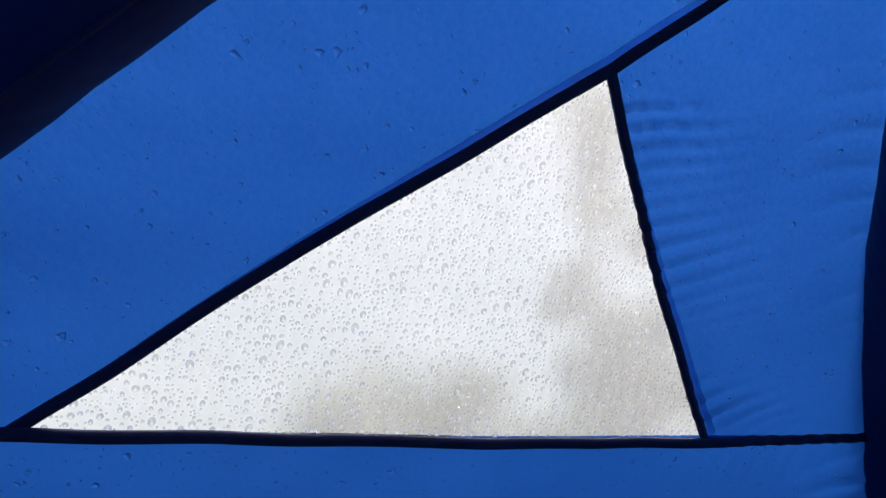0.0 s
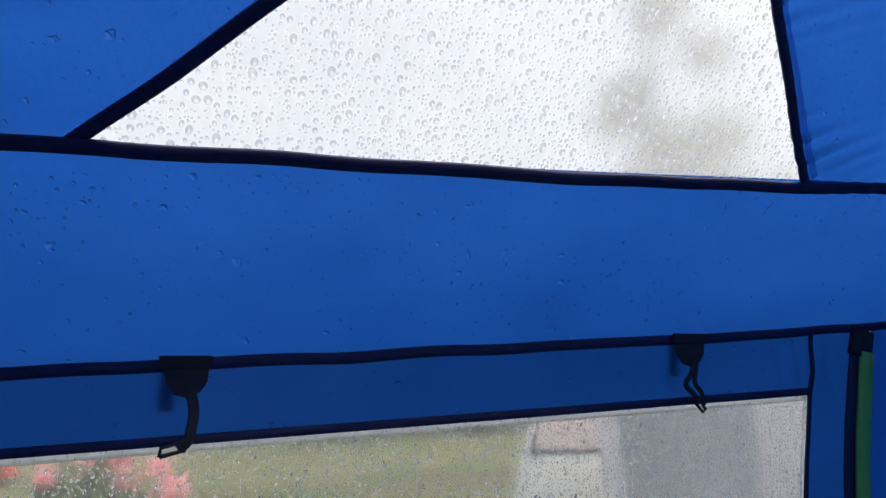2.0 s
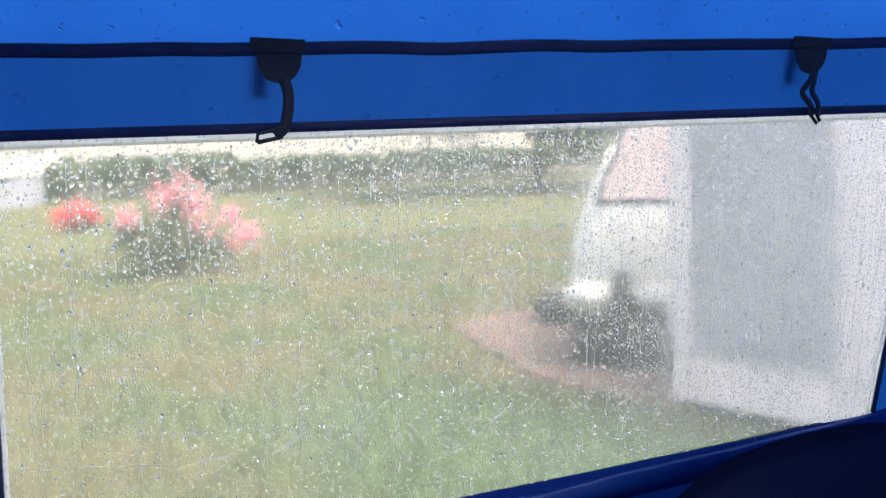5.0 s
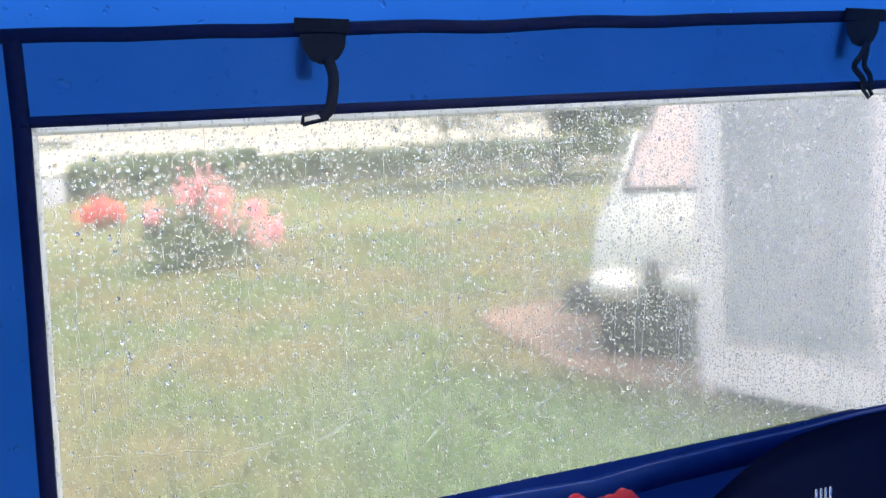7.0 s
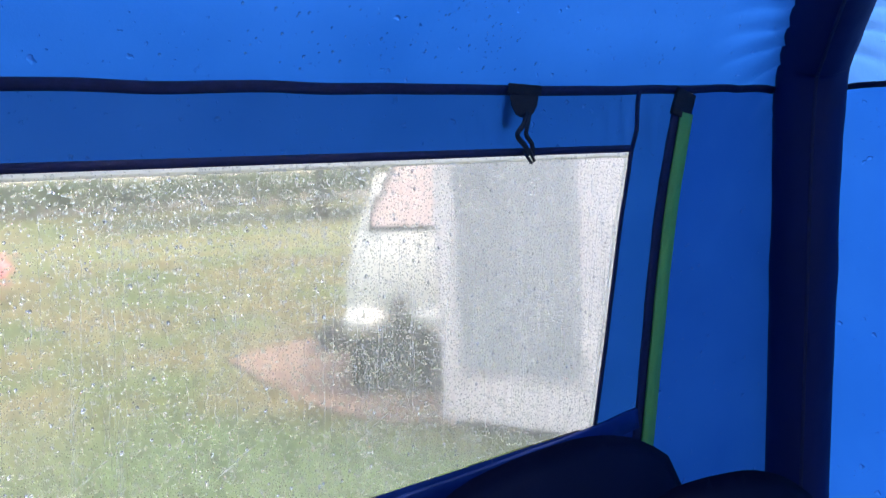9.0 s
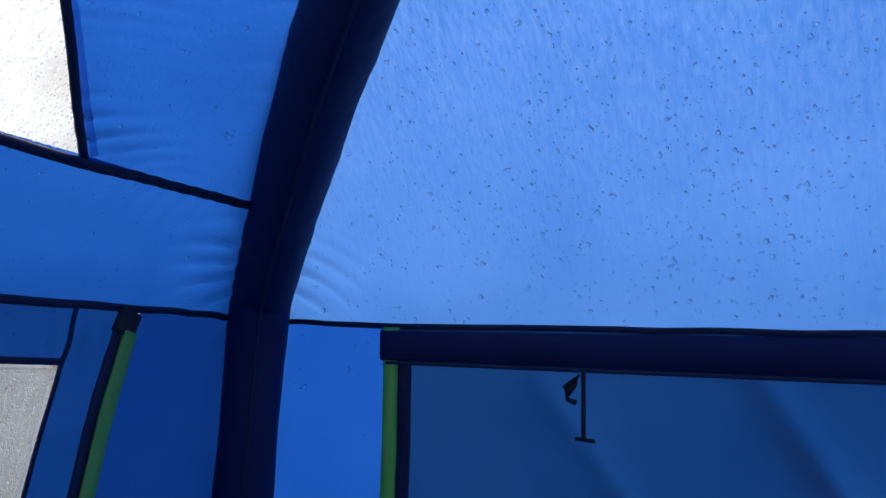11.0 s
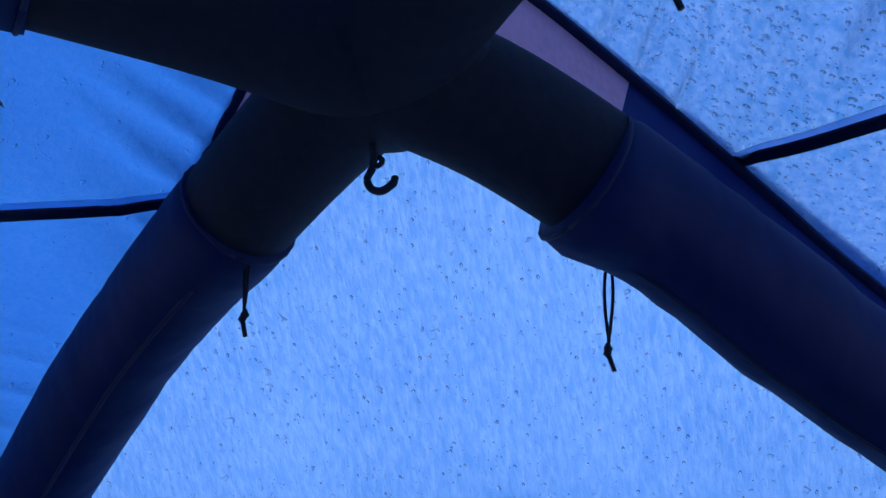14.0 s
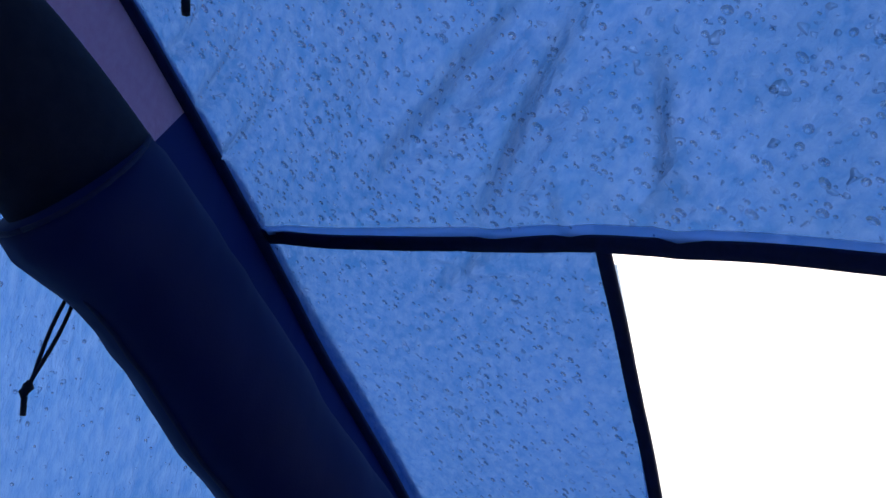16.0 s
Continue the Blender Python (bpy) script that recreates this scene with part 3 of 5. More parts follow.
# ---- inflated corner tubes in navy sleeves, black where they leave the sleeves at the hub ----
AXIS = [(1.355, 0.0), (1.33, 0.6), (1.308, 1.2), (1.288, 1.60), (1.235, 1.71), (1.10, 1.865), (0.96, 2.0), (0.86, 2.085), (0.66, 2.21), (0.53, 2.275), (0.39, 2.33), (0.28, 2.357), (0.12, 2.392), (0.0, 2.40)]
AXIS_LOW = [(1.355, 0.0), (1.33, 0.6), (1.308, 1.2), (1.278, 1.58), (1.21, 1.68), (1.04, 1.84), (0.90, 1.955), (0.78, 2.035), (0.62, 2.127), (0.56, 2.158), (0.47, 2.208), (0.37, 2.270), (0.24, 2.338), (0.12, 2.385), (0.0, 2.40)]


def corner(fx, fy, table):
    """Axis of the tube that runs up one corner, from the ground to the hub, with the roof corner over it."""
    out = []
    line = catmull(table, 6)
    pts = [Vector((HUB.x + fx * r + 0.012 * max(0.0, 1 - r / 0.5), fy * r - 0.034 * max(0.0, 1 - r / 0.5), z)) for r, z in line]
    for pt, tan in frames_along(pts):
        away = Vector((fx, fy, 0)).normalized()
        n = tan.cross(away.cross(Vector((0, 0, 1)))).normalized()
        if n.dot(Vector((HUB.x, 0, 0.9)) - pt) < 0:
            n = -n
        # the roof corner straight behind the axis
        best, gap = None, 9.0
        for p in np.linspace(0, CP[-1], 240):
            c = Vector((HUB.x + math.copysign(EAST if fx > 0 else WEST, fx) * r_of(p), fy * r_of(p), z_of(p)))
            d = abs((c - pt).dot(tan))
            if d < gap and (c - pt).length < 0.5:
                best, gap = c, d
        best = best or pt - n * 0.09
        if table is AXIS_LOW and pt.z > 1.7:
            best = best.lerp(pt, 0.06 + 0.20 * min(1.0, max(0.0, (2.24 - pt.z) / 0.25)))
        out.append((pt, best, n))
    return out


hub = thing("tube_hub", "black fabric hub where the four air tubes meet", "tent frame", at=(0, 0, 0))
tubes = []
for fx, fy, table in ((0.80, 1, AXIS), (EAST, -1, AXIS_LOW), (-WEST, 1, AXIS), (-WEST, -1, AXIS)):
    beam = thing("air_tube", "inflated corner tube in a dark navy fabric sleeve", "tent tube", group="air tubes of the shelter")
    axis = corner(fx, fy, table)
    flat = [a for a, b, n in axis]
    across = Vector((-fy, fx, 0)).normalized()
    end = next(i for i, p in enumerate(flat) if (p - HUB).xy.length < 0.315)
    sleeve = [p.copy() for p in flat[:end + 1]]
    rad = [(0.072 + 0.011 * min(1.0, max(0.0, (p.z - 1.5) / 0.5))) + 0.003 * noise.noise(p * 7) + 0.0035 * noise.noise(p * 21) for p in sleeve]
    rad[-1], rad[-2], rad[-3] = (0.086, 0.091, 0.088) if table is AXIS_LOW else (0.083, 0.085, 0.085)
    # the gathered end hangs a little below the tube
    hang = 0.013 if table is AXIS_LOW else 0.003
    for k, share in ((1, 1.0), (2, 1.0), (3, 0.6), (4, 0.25)):
        sleeve[-k] += axis[end + 1 - k][2] * hang * share
    part("sleeve", tube(bmesh.new(), sleeve, rad, 32), NAVY, beam)
    inner = [p for p in flat[end - 1:] if (p - HUB).xy.length > 0.02] + [flat[-1]]
    part("tube", tube(bmesh.new(), inner, 0.080, 32), BLACK, beam, "black tube end out of its sleeve")
    # the fin that ties the sleeve to the roof corner, pale near the hub
    for name, lo, hi, mat, text in (("sleeve_fin", 0, end - 1, NAVY, ""), ("pale_fin", end - 1, len(axis) - 4, PALE, "pale pinkish-grey reinforcement by the hub")):
        bm = bmesh.new()
        rows = [(bm.verts.new(a - n * 0.02), bm.verts.new((a - n * 0.02).lerp(b, 0.5) + across * 0.003 * noise.noise(a * 20)), bm.verts.new(b)) for a, b, n in axis[lo:hi + 1]]
        for u, v in zip(rows, rows[1:]):
            bm.faces.new((u[0], v[0], v[1], u[1]))
            bm.faces.new((u[1], v[1], v[2], u[2]))
        part(name, bm, mat, beam, text)
    bm = band(bmesh.new(), [b + n * 0.004 for a, b, n in axis], [n for a, b, n in axis], 0.030, 0.004)
    part("corner_tape", bm, NAVY_TAPE, beam)
    bm = tube(bmesh.new(), [a + n * (r - 0.002) + across * 0.012 for (a, b, n), r in zip(axis[:end - 2], rad)], 0.004, 6)
    part("sleeve_seam", bm, NAVY_TAPE, beam)
    # gathered hem with its draw cord at the sleeve's end
    a, b, n = axis[end]
    hem = []
    tan = (flat[end] - flat[end - 1]).normalized()
    side = tan.cross(n).normalized()
    for k in range(25):
        an = 2 * math.pi * k / 24
        hem.append(a - tan * (0.004 + 0.003 * math.sin(an * 2)) + n * (hang + rad[-1] * math.cos(an)) + side * rad[-1] * math.sin(an))
    part("hem", tube(bmesh.new(), hem, 0.003, 8), NAVY_TAPE, beam)
    tubes.append((beam, axis, end, across, fx, fy))
zc = tubes[0][1][-1][0].z
bm = bmesh.new()
bmesh.ops.create_uvsphere(bm, u_segments=24, v_segments=14, radius=0.125, matrix=Matrix.Translation((HUB.x + 0.012, -0.034, zc)) @ Matrix.Diagonal((1.0, 1.0, 0.64, 1)))
part("hub_wrap", bm, BLACK, hub)

# ---- ground and what stands outside ----
def lawn(name, lift=1.0):
    m, t, out = material(name)
    big = spread(t, 0.85, 3.0, 0.6, (1, 0.75, 1), 0.40, 0.58)
    mid = spread(t, 3.0, 5.0, 0.7, (1, 1, 1), 0.35, 0.68)
    fine = spread(t, 70.0, 4.0, 0.7, (1, 1, 1), 0.3, 0.7)
    tone = lambda *c: tuple(lift * v for v in c)
    a = blend(t, mid, tone(0.075, 0.128, 0.030), tone(0.125, 0.180, 0.045))
    b = blend(t, mid, tone(0.21, 0.152, 0.066), tone(0.28, 0.205, 0.095))
    c = blend(t, big, a, b)
    # a lusher strip of turf along the gravel
    co = t.nodes.new("ShaderNodeTexCoord")
    mp = t.nodes.new("ShaderNodeMapping")
    mp.vector_type = "TEXTURE"
    mp.inputs["Location"].default_value = (1.15, 3.3, 0)
    mp.inputs["Rotation"].default_value = (0, 0, radians(-62))
    mp.inputs["Scale"].default_value = (2.6, 1.15, 9)
    t.links.new(co.outputs["Object"], mp.inputs[0])
    ball = t.nodes.new("ShaderNodeTexGradient")
    ball.gradient_type = "SPHERICAL"
    t.links.new(mp.outputs[0], ball.inputs[0])
    edge_noise = t.nodes.new("ShaderNodeMath")
    edge_noise.operation, edge_noise.use_clamp = "MULTIPLY", True
    t.links.new(ball.outputs[1], edge_noise.inputs[0])
    edge_noise.inputs[1].default_value = 2.2
    c = blend(t, edge_noise.outputs[0], c, blend(t, mid, tone(0.06, 0.145, 0.045), tone(0.095, 0.190, 0.06)))
    pr = node(t, "ShaderNodeBsdfPrincipled", Roughness=0.9)
    t.links.new(blend(t, fine, c, (0.07, 0.09, 0.025)), pr.inputs["Base Color"])
    t.links.new(relief(t, fine, 0.6, 0.02), pr.inputs["Normal"])
    t.links.new(pr.outputs[0], out.inputs[0])
    return m


def leafy(name, a, b, c):
    m, t, out = material(name)
    geo = t.nodes.new("ShaderNodeNewGeometry")
    pr = node(t, "ShaderNodeBsdfPrincipled", Roughness=0.6)
    tl = t.nodes.new("ShaderNodeBsdfTranslucent")
    col = blend(t, geo.outputs["Random Per Island"], a, b)
    t.links.new(col, pr.inputs["Base Color"])
    tl.inputs[0].default_value = (*c, 1)
    t.links.new(mixed(t, 0.3, pr, tl).outputs[0], out.inputs[0])
    return m


LAWN = lawn("damp_lawn", 0.92)
BLADES = lawn("grass_blades", 1.1)
LEAF = leafy("dark_leaves", (0.04, 0.07, 0.03), (0.09, 0.13, 0.05), (0.1, 0.18, 0.04))
PINK = leafy("pink_blossom", (0.78, 0.26, 0.33), (0.86, 0.44, 0.48), (0.85, 0.3, 0.35))
CORAL = leafy("coral_blossom", (0.78, 0.10, 0.10), (0.86, 0.20, 0.19), (0.85, 0.18, 0.18))
BARK = solid("bark", (0.06, 0.045, 0.03), (0.10, 0.075, 0.05), 0.9, scale=14, bump=0.6, depth=0.01, stretch=(1, 1, 0.3))
GRAVEL = solid("brown_gravel", (0.20, 0.125, 0.095), (0.31, 0.21, 0.165), 0.95, scale=9, bump=0.8, depth=0.015)
VAN_WHITE = solid("white_vehicle_paint", (0.80, 0.77, 0.70), (0.85, 0.82, 0.75), 0.5, scale=3, bump=0.02)
TYRE = solid("tyre_rubber", (0.015, 0.015, 0.016), (0.03, 0.03, 0.03), 0.8, scale=40)
CURTAIN = solid("rose_window_blind", (0.54, 0.40, 0.39), (0.64, 0.50, 0.48), 0.5, scale=6, stretch=(3, 1, 0.4))
AWNING = cloth("pale_grey_awning_cloth", (0.76, 0.74, 0.78), (0.84, 0.82, 0.86), (0.78, 0.76, 0.81), (0.86, 0.84, 0.89), 0.45, grain=90, gloss=0.5)
AWNING_WINDOW = solid("smoky_awning_window", (0.38, 0.38, 0.44), (0.50, 0.50, 0.56), 0.3, scale=2.2, stretch=(1, 1, 0.4))
STONE = solid("hedge_bank_stone", (0.22, 0.20, 0.18), (0.40, 0.37, 0.34), 0.9, scale=2.5, bump=0.6, depth=0.03)
RENDERED = solid("pale_house_render", (0.58, 0.53, 0.47), (0.66, 0.61, 0.55), 0.85, scale=1.2)
SLATE = solid("slate_roof", (0.10, 0.105, 0.12), (0.15, 0.155, 0.17), 0.7, scale=3)
PANE = solid("dark_house_glass", (0.03, 0.035, 0.04), (0.05, 0.055, 0.06), 0.1, scale=2)

bm = bmesh.new()
loops = []
for r in (1, 3, 8, 20, 60, 200, 800, 3000):
    loops.append([bm.verts.new((HUB.x + r * math.cos(2 * math.pi * k / 48), r * math.sin(2 * math.pi * k / 48), -0.012)) for k in range(48)])
bm.faces.new(loops[0])
for a, b in zip(loops, loops[1:]):
    for k in range(48):
        bm.faces.new((a[k], b[k], b[(k + 1) % 48], a[(k + 1) % 48]))
tagged(part("ground", bm, LAWN), "damp campsite lawn, green with straw-coloured patches", kind="structure")

# the shelter's own groundsheet
bm = box(bmesh.new(), (HUB.x - 1.44, -1.44, -0.008), (HUB.x + EAST * 1.44, 1.44, 0.0))
tagged(part("floor", bm, solid("grey_groundsheet", (0.10, 0.105, 0.12), (0.14, 0.145, 0.16), 0.5, scale=5, bump=0.2), smooth=False), "grey woven plastic groundsheet", kind="structure")


def scatter(name, count, place, mat, size, label="", parent=None, seed=3, flat=0.0, kind="stuff"):
    """Many small bent leaves. place(rng) gives a point and a size factor."""
    rng = np.random.default_rng(seed)
    verts, faces = [], []
    for i in range(count):
        c, k = place(rng)
        c = Vector(c)
        d = Vector(rng.normal(size=3))
        d.z *= 1 - flat
        d.normalize()
        s = d.orthogonal().normalized()
        l, w = size * k, size * k * 0.5
        n = len(verts)
        verts += [c - d * l * 0.5, c + s * w * 0.5, c + d * l * 0.5 + d.cross(s) * w * 0.3, c - s * w * 0.5]
        faces.append((n, n + 1, n + 2, n + 3))
    me = bpy.data.meshes.new(name)
    me.from_pydata([tuple(v) for v in verts], [], faces)
    me.materials.append(mat)
    ob = new(name, me)
    if parent:
        ob.parent = parent
    return tagged(ob, label, kind=kind)


# standing blades of grass near the shelter
rng = np.random.default_rng(11)
verts, faces = [], []
for i in range(85000):
    near = rng.random() < 0.42
    d = 1.4 + 12 * rng.random() ** 1.6 if near else 1.2 + 13 * rng.random() ** 0.7
    an = radians(rng.uniform(10, 125)) if near else rng.uniform(0, 2 * math.pi)
    x, y = HUB.x + d * math.cos(an), d * math.sin(an)
    if -1.06 < x < 1.64 and abs(y) < 1.46:
        continue
    if 1.55 < x < 6.4 and 4.35 - 0.9 * max(0.0, x - 1.8) < y < 6.4 and rng.random() < 0.93:
        continue
    h, w, tw = rng.uniform(0.03, 0.085), rng.uniform(0.003, 0.006) * (1 + d * 0.1), rng.uniform(0, 6.28)
    lx, ly = rng.normal(0, 0.025), rng.normal(0, 0.025)
    n = len(verts)
    verts += [(x - w * math.cos(tw), y - w * math.sin(tw), -0.012), (x + w * math.cos(tw), y + w * math.sin(tw), -0.012), (x + lx, y + ly, h)]
    faces.append((n, n + 1, n + 2))
me = bpy.data.meshes.new("grass")
me.from_pydata(verts, [], faces)
me.materials.append(BLADES)
tagged(new("grass", me), "short damp lawn grass, partly straw-coloured", "grass", kind="stuff")

# brown gravel pitch under the vehicle
bm = bmesh.new()
edge = [(2.3, 6.62), (1.75, 6.48), (1.47, 6.28), (1.47, 5.75), (1.53, 5.25), (1.60, 4.60), (1.76, 4.22), (2.02, 3.98), (2.6, 3.3), (3.4, 2.6), (6.6, 2.8), (7.2, 7.0), (3.0, 7.2)]
ring = []
for (x0, y0), (x1, y1) in zip(edge, edge[1:] + edge[:1]):
    for k in range(6):
        t = k / 6
        ring.append((x0 + (x1 - x0) * t + 0.06 * noise.noise(Vector((x0 + t * 3, y0, 1))), y0 + (y1 - y0) * t + 0.06 * noise.noise(Vector((x0, y0 + t * 3, 4)))))
top = [bm.verts.new((x, y, 0.006)) for x, y in ring]
low = [bm.verts.new((x, y, -0.02)) for x, y in ring]
bm.faces.new(top)
for k in range(len(ring)):
    l = (k + 1) % len(ring)
    bm.faces.new((top[k], top[l], low[l], low[k]))
tagged(part("pavement", bm, GRAVEL, smooth=False), "bare brown gravel pitch beside the lawn", kind="structure")


# ---- white campervan on the gravel ----
def campervan():
    van = thing("campervan", "white campervan seen from its tail, rose blind in the rear window", "campervan", at=(3.18, 3.78, 0))
    van.rotation_euler = (0, 0, radians(50))
    outline = catmull([(0.10, 0.40), (0.02, 0.50), (0.0, 0.68), (0.04, 0.95), (0.13, 1.25), (0.24, 1.62), (0.36, 1.88), (0.60, 1.97), (2.4, 2.02), (4.2, 1.98), (4.42, 1.7), (4.45, 1.0), (4.42, 0.45), (4.2, 0.38)], 3)
    bm = bmesh.new()
    cols = []
    for w in (0.0, 0.04, 0.10, 0.2, 0.5, 1.25, 1.55, 1.65, 1.71, 1.75):
        inset = 0.10 * (1 - min(1, min(w, 1.75 - w) / 0.2)) ** 2
        cols.append([bm.verts.new((x + (inset if x < 2 else -inset), w + 0.34 * max(0.0, z - 0.62) ** 1.3 * (1 if w < 0.8 else -1), z - (inset if z > 1.5 else -inset * 0.3))) for x, z in outline])
    n = len(outline)
    for a, b in zip(cols, cols[1:]):
        for k in range(n):
            l = (k + 1) % n
            bm.faces.new((a[k], a[l], b[l], b[k]))
    bm.faces.new(cols[0])
    bm.faces.new(cols[-1][::-1])
    part("body", bm, VAN_WHITE, van)
    lean = lambda z: float(np.interp(z, [0.95, 1.25, 1.62, 1.88], [0.04, 0.13, 0.24, 0.36]))

    def tail_panel(name, y0, y1, z0, z1, mat, proud, label=""):
        bm = bmesh.new()
        rows = []
        for k in range(7):
            z = z0 + (z1 - z0) * k / 6
            tap = 0.34 * max(0.0, z - 0.62) ** 1.3
            e = 0.03 if k in (0, 6) else 0.0
            rows.append([bm.verts.new((lean(z) - d, y, z)) for d, y in ((-0.03, y0 + tap + e), (proud, y0 + tap + e), (proud, y1 - tap - e), (-0.03, y1 - tap - e))])
        for a, b in zip(rows, rows[1:]):
            for k in range(4):
                bm.faces.new((a[k], a[(k + 1) % 4], b[(k + 1) % 4], b[k]))
        bm.faces.new(rows[0][::-1])
        bm.faces.new(rows[-1])
        return part(name, bm, mat, van, label, False)

    tail_panel("window_rubber", 0.06, 1.69, 1.04, 1.74, STEEL, 0.008)
    tail_panel("rear_window", 0.09, 1.66, 1.07, 1.71, CURTAIN, 0.016, "rear window behind a rose blind")
    part("bumper", box(bmesh.new(), (-0.07, 0.02, 0.40), (0.10, 1.30, 0.55), 0.04), VAN_WHITE, van)
    part("bumper_end", box(bmesh.new(), (-0.07, 1.44, 0.36), (0.12, 1.74, 0.55), 0.04), VAN_WHITE, van)
    part("tow_hitch", box(bmesh.new(), (-0.10, 1.34, 0.30), (0.04, 1.40, 0.62), 0.012), TYRE, van)
    # Dark block down to the ground also stands in for shade under the van.
    part("underside_shade", box(bmesh.new(), (-0.01, 0.06, 0.02), (4.2, 1.70, 0.42), 0.03), TYRE, van)
    for x in (0.62, 3.6):
        for y in (0.14, 1.61):
            wheel = part("wheel", tube(bmesh.new(), [(x, y - 0.10, 0.31), (x, y - 0.07, 0.31), (x, y + 0.07, 0.31), (x, y + 0.10, 0.31)], [0.27, 0.31, 0.31, 0.27], 28), TYRE, van)
            part("rim", tube(bmesh.new(), [(x, y - 0.11, 0.31), (x, y + 0.11, 0.31)], 0.18, 20), STEEL, wheel)
    for y in (0.06,):
        part("tail_lamp", box(bmesh.new(), (-0.01, y, 0.74), (0.08, y + 0.11, 0.94), 0.02), STEEL, van)


campervan()
bag = thing("storage_bag", "dark slumped storage bag lying beside the campervan", "bag", at=(2.43, 6.12, 0.0))
bm = bmesh.new()
bmesh.ops.create_uvsphere(bm, u_segments=20, v_segments=12, radius=1.0)
for v in bm.verts:
    c = v.co.copy()
    f = 1 + 0.16 * noise.noise(c * 1.7) + 0.05 * noise.noise(c * 5)
    v.co = Vector((c.x * 0.27 * f, c.y * 0.20 * f, max(0.006, 0.11 + 0.13 * c.z * f)))
part("bag_body", bm, TYRE, bag)
part("bag_handle", tube(bmesh.new(), catmull([(-0.12, -0.05, 0.21), (-0.06, -0.06, 0.27), (0.06, -0.06, 0.27), (0.12, -0.05, 0.21)], 4), 0.008, 6), STEEL, bag)


# ---- grey awning pitched beside it ----
def awning():
    a = Vector((2.05, 4.02, 0))
    d = Vector((0.43, -0.90, 0)).normalized()
    s = Vector((0.90, 0.43, 0)).normalized()
    aw = thing("awning", "pale grey fabric awning with a smoky window wall", "awning", at=a)

    def wall(name, pts, mat, folds, label="", off=0.0, n=30):
        """A hanging cloth over four corners, with upright folds."""
        bm = bmesh.new()
        p = [Vector(q) for q in pts]
        nn = (p[1] - p[0]).cross(p[3] - p[0]).normalized()
        g = []
        for j in range(9):
            v = j / 8
            g.append([bm.verts.new(p[0].lerp(p[1], i / n).lerp(p[3].lerp(p[2], i / n), v) + nn * (off + folds * noise.noise(Vector((i * 0.5, v * 1.2, len(name)))))) for i in range(n + 1)])
        for j in range(8):
            for i in range(n):
                bm.faces.new((g[j][i], g[j][i + 1], g[j + 1][i + 1], g[j + 1][i]))
        return part(name, bm, mat, aw, label)

    z = Vector((0, 0, 1))
    L, H = 2.0, 1.95
    wall("front_wall", [d * 0, d * L, d * L + z * H, z * H], AWNING, 0.014)
    wall("side_wall", [d * L, d * L + s * 1.6, d * L + s * 1.6 + z * 1.95, d * L + z * H], AWNING, 0.014)
    wall("far_wall", [d * 0, s * 0.5, s * 0.5 + z * 1.95, z * H], AWNING, 0.01)
    wall("awning_roof", [z * H, d * L + z * H, d * L + s * 1.4 + z * 2.12, s * 0.42 + z * 2.0], AWNING, 0.02)
    wall("window_panel", [d * 0.16 + z * 0.33, d * 0.88 + z * 0.33, d * 0.88 + z * 1.55, d * 0.13 + z * 1.55], AWNING_WINDOW, 0.006, "smoky grey plastic window", 0.022)
    wall("inner_curtain", [d * 0.50 + z * 0.40, d * 0.62 + z * 0.40, d * 0.66 + z * 0.95, d * 0.60 + z * 0.95], AWNING, 0.004, "tied-back white curtain", 0.034, 8)
    wall("mud_flap", [d * 0.1 - z * 0.01, d * L - z * 0.01, d * L + z * 0.10, d * 0.1 + z * 0.04], STEEL, 0.004, "dark mud flap along the ground", 0.024)
    for q in (d * 0.02, d * 0.98, d * L):
        part("pole", tube(bmesh.new(), [q + s * 0.03, q + s * 0.03 + z * H], 0.014, 8), AWNING, aw)
    part("edging", tube(bmesh.new(), [d * 0.0 + z * 0.30, d * L + z * 0.30], 0.010, 6), AWNING, aw)


awning()


# ---- blossoming shrubs, hedge bank, house, trees ----
def shrub(at, blossom, label, heads, clumps, n_leaf, n_flower, seed):
    """heads and clumps: (across, height, radius) of the blossom and the leaves."""
    ob = thing("shrub", label, "shrub", at=(at[0], at[1], -0.01))
    rng = np.random.default_rng(seed)
    for x, z, r in heads + clumps[:3]:
        part("stem", tube(bmesh.new(), [(x * 0.05, 0, 0), (x * 0.4, rng.uniform(-0.1, 0.1), z * 0.5), (x, 0, z)], [0.02, 0.013, 0.005], 6), BARK, ob)

    def leaf(r):
        x, z, w = clumps[int(r.integers(len(clumps)))]
        v = r.normal(size=3) * w * 0.55
        return (x + v[0], v[1] * 1.3, max(0.04, z + v[2])), r.uniform(0.6, 1.3)

    def flower(r):
        x, z, w = heads[int(r.integers(len(heads)))]
        v = r.normal(size=3) * w * 0.62
        return (x + v[0], v[1] - 0.12, max(0.06, z + v[2])), r.uniform(0.6, 1.3)

    scatter("leaves", n_leaf, leaf, LEAF, 0.07, parent=ob, seed=seed, kind="")
    scatter("blossom", n_flower, flower, blossom, 0.075, "clusters of open blossom", ob, seed + 1, kind="")
    return ob


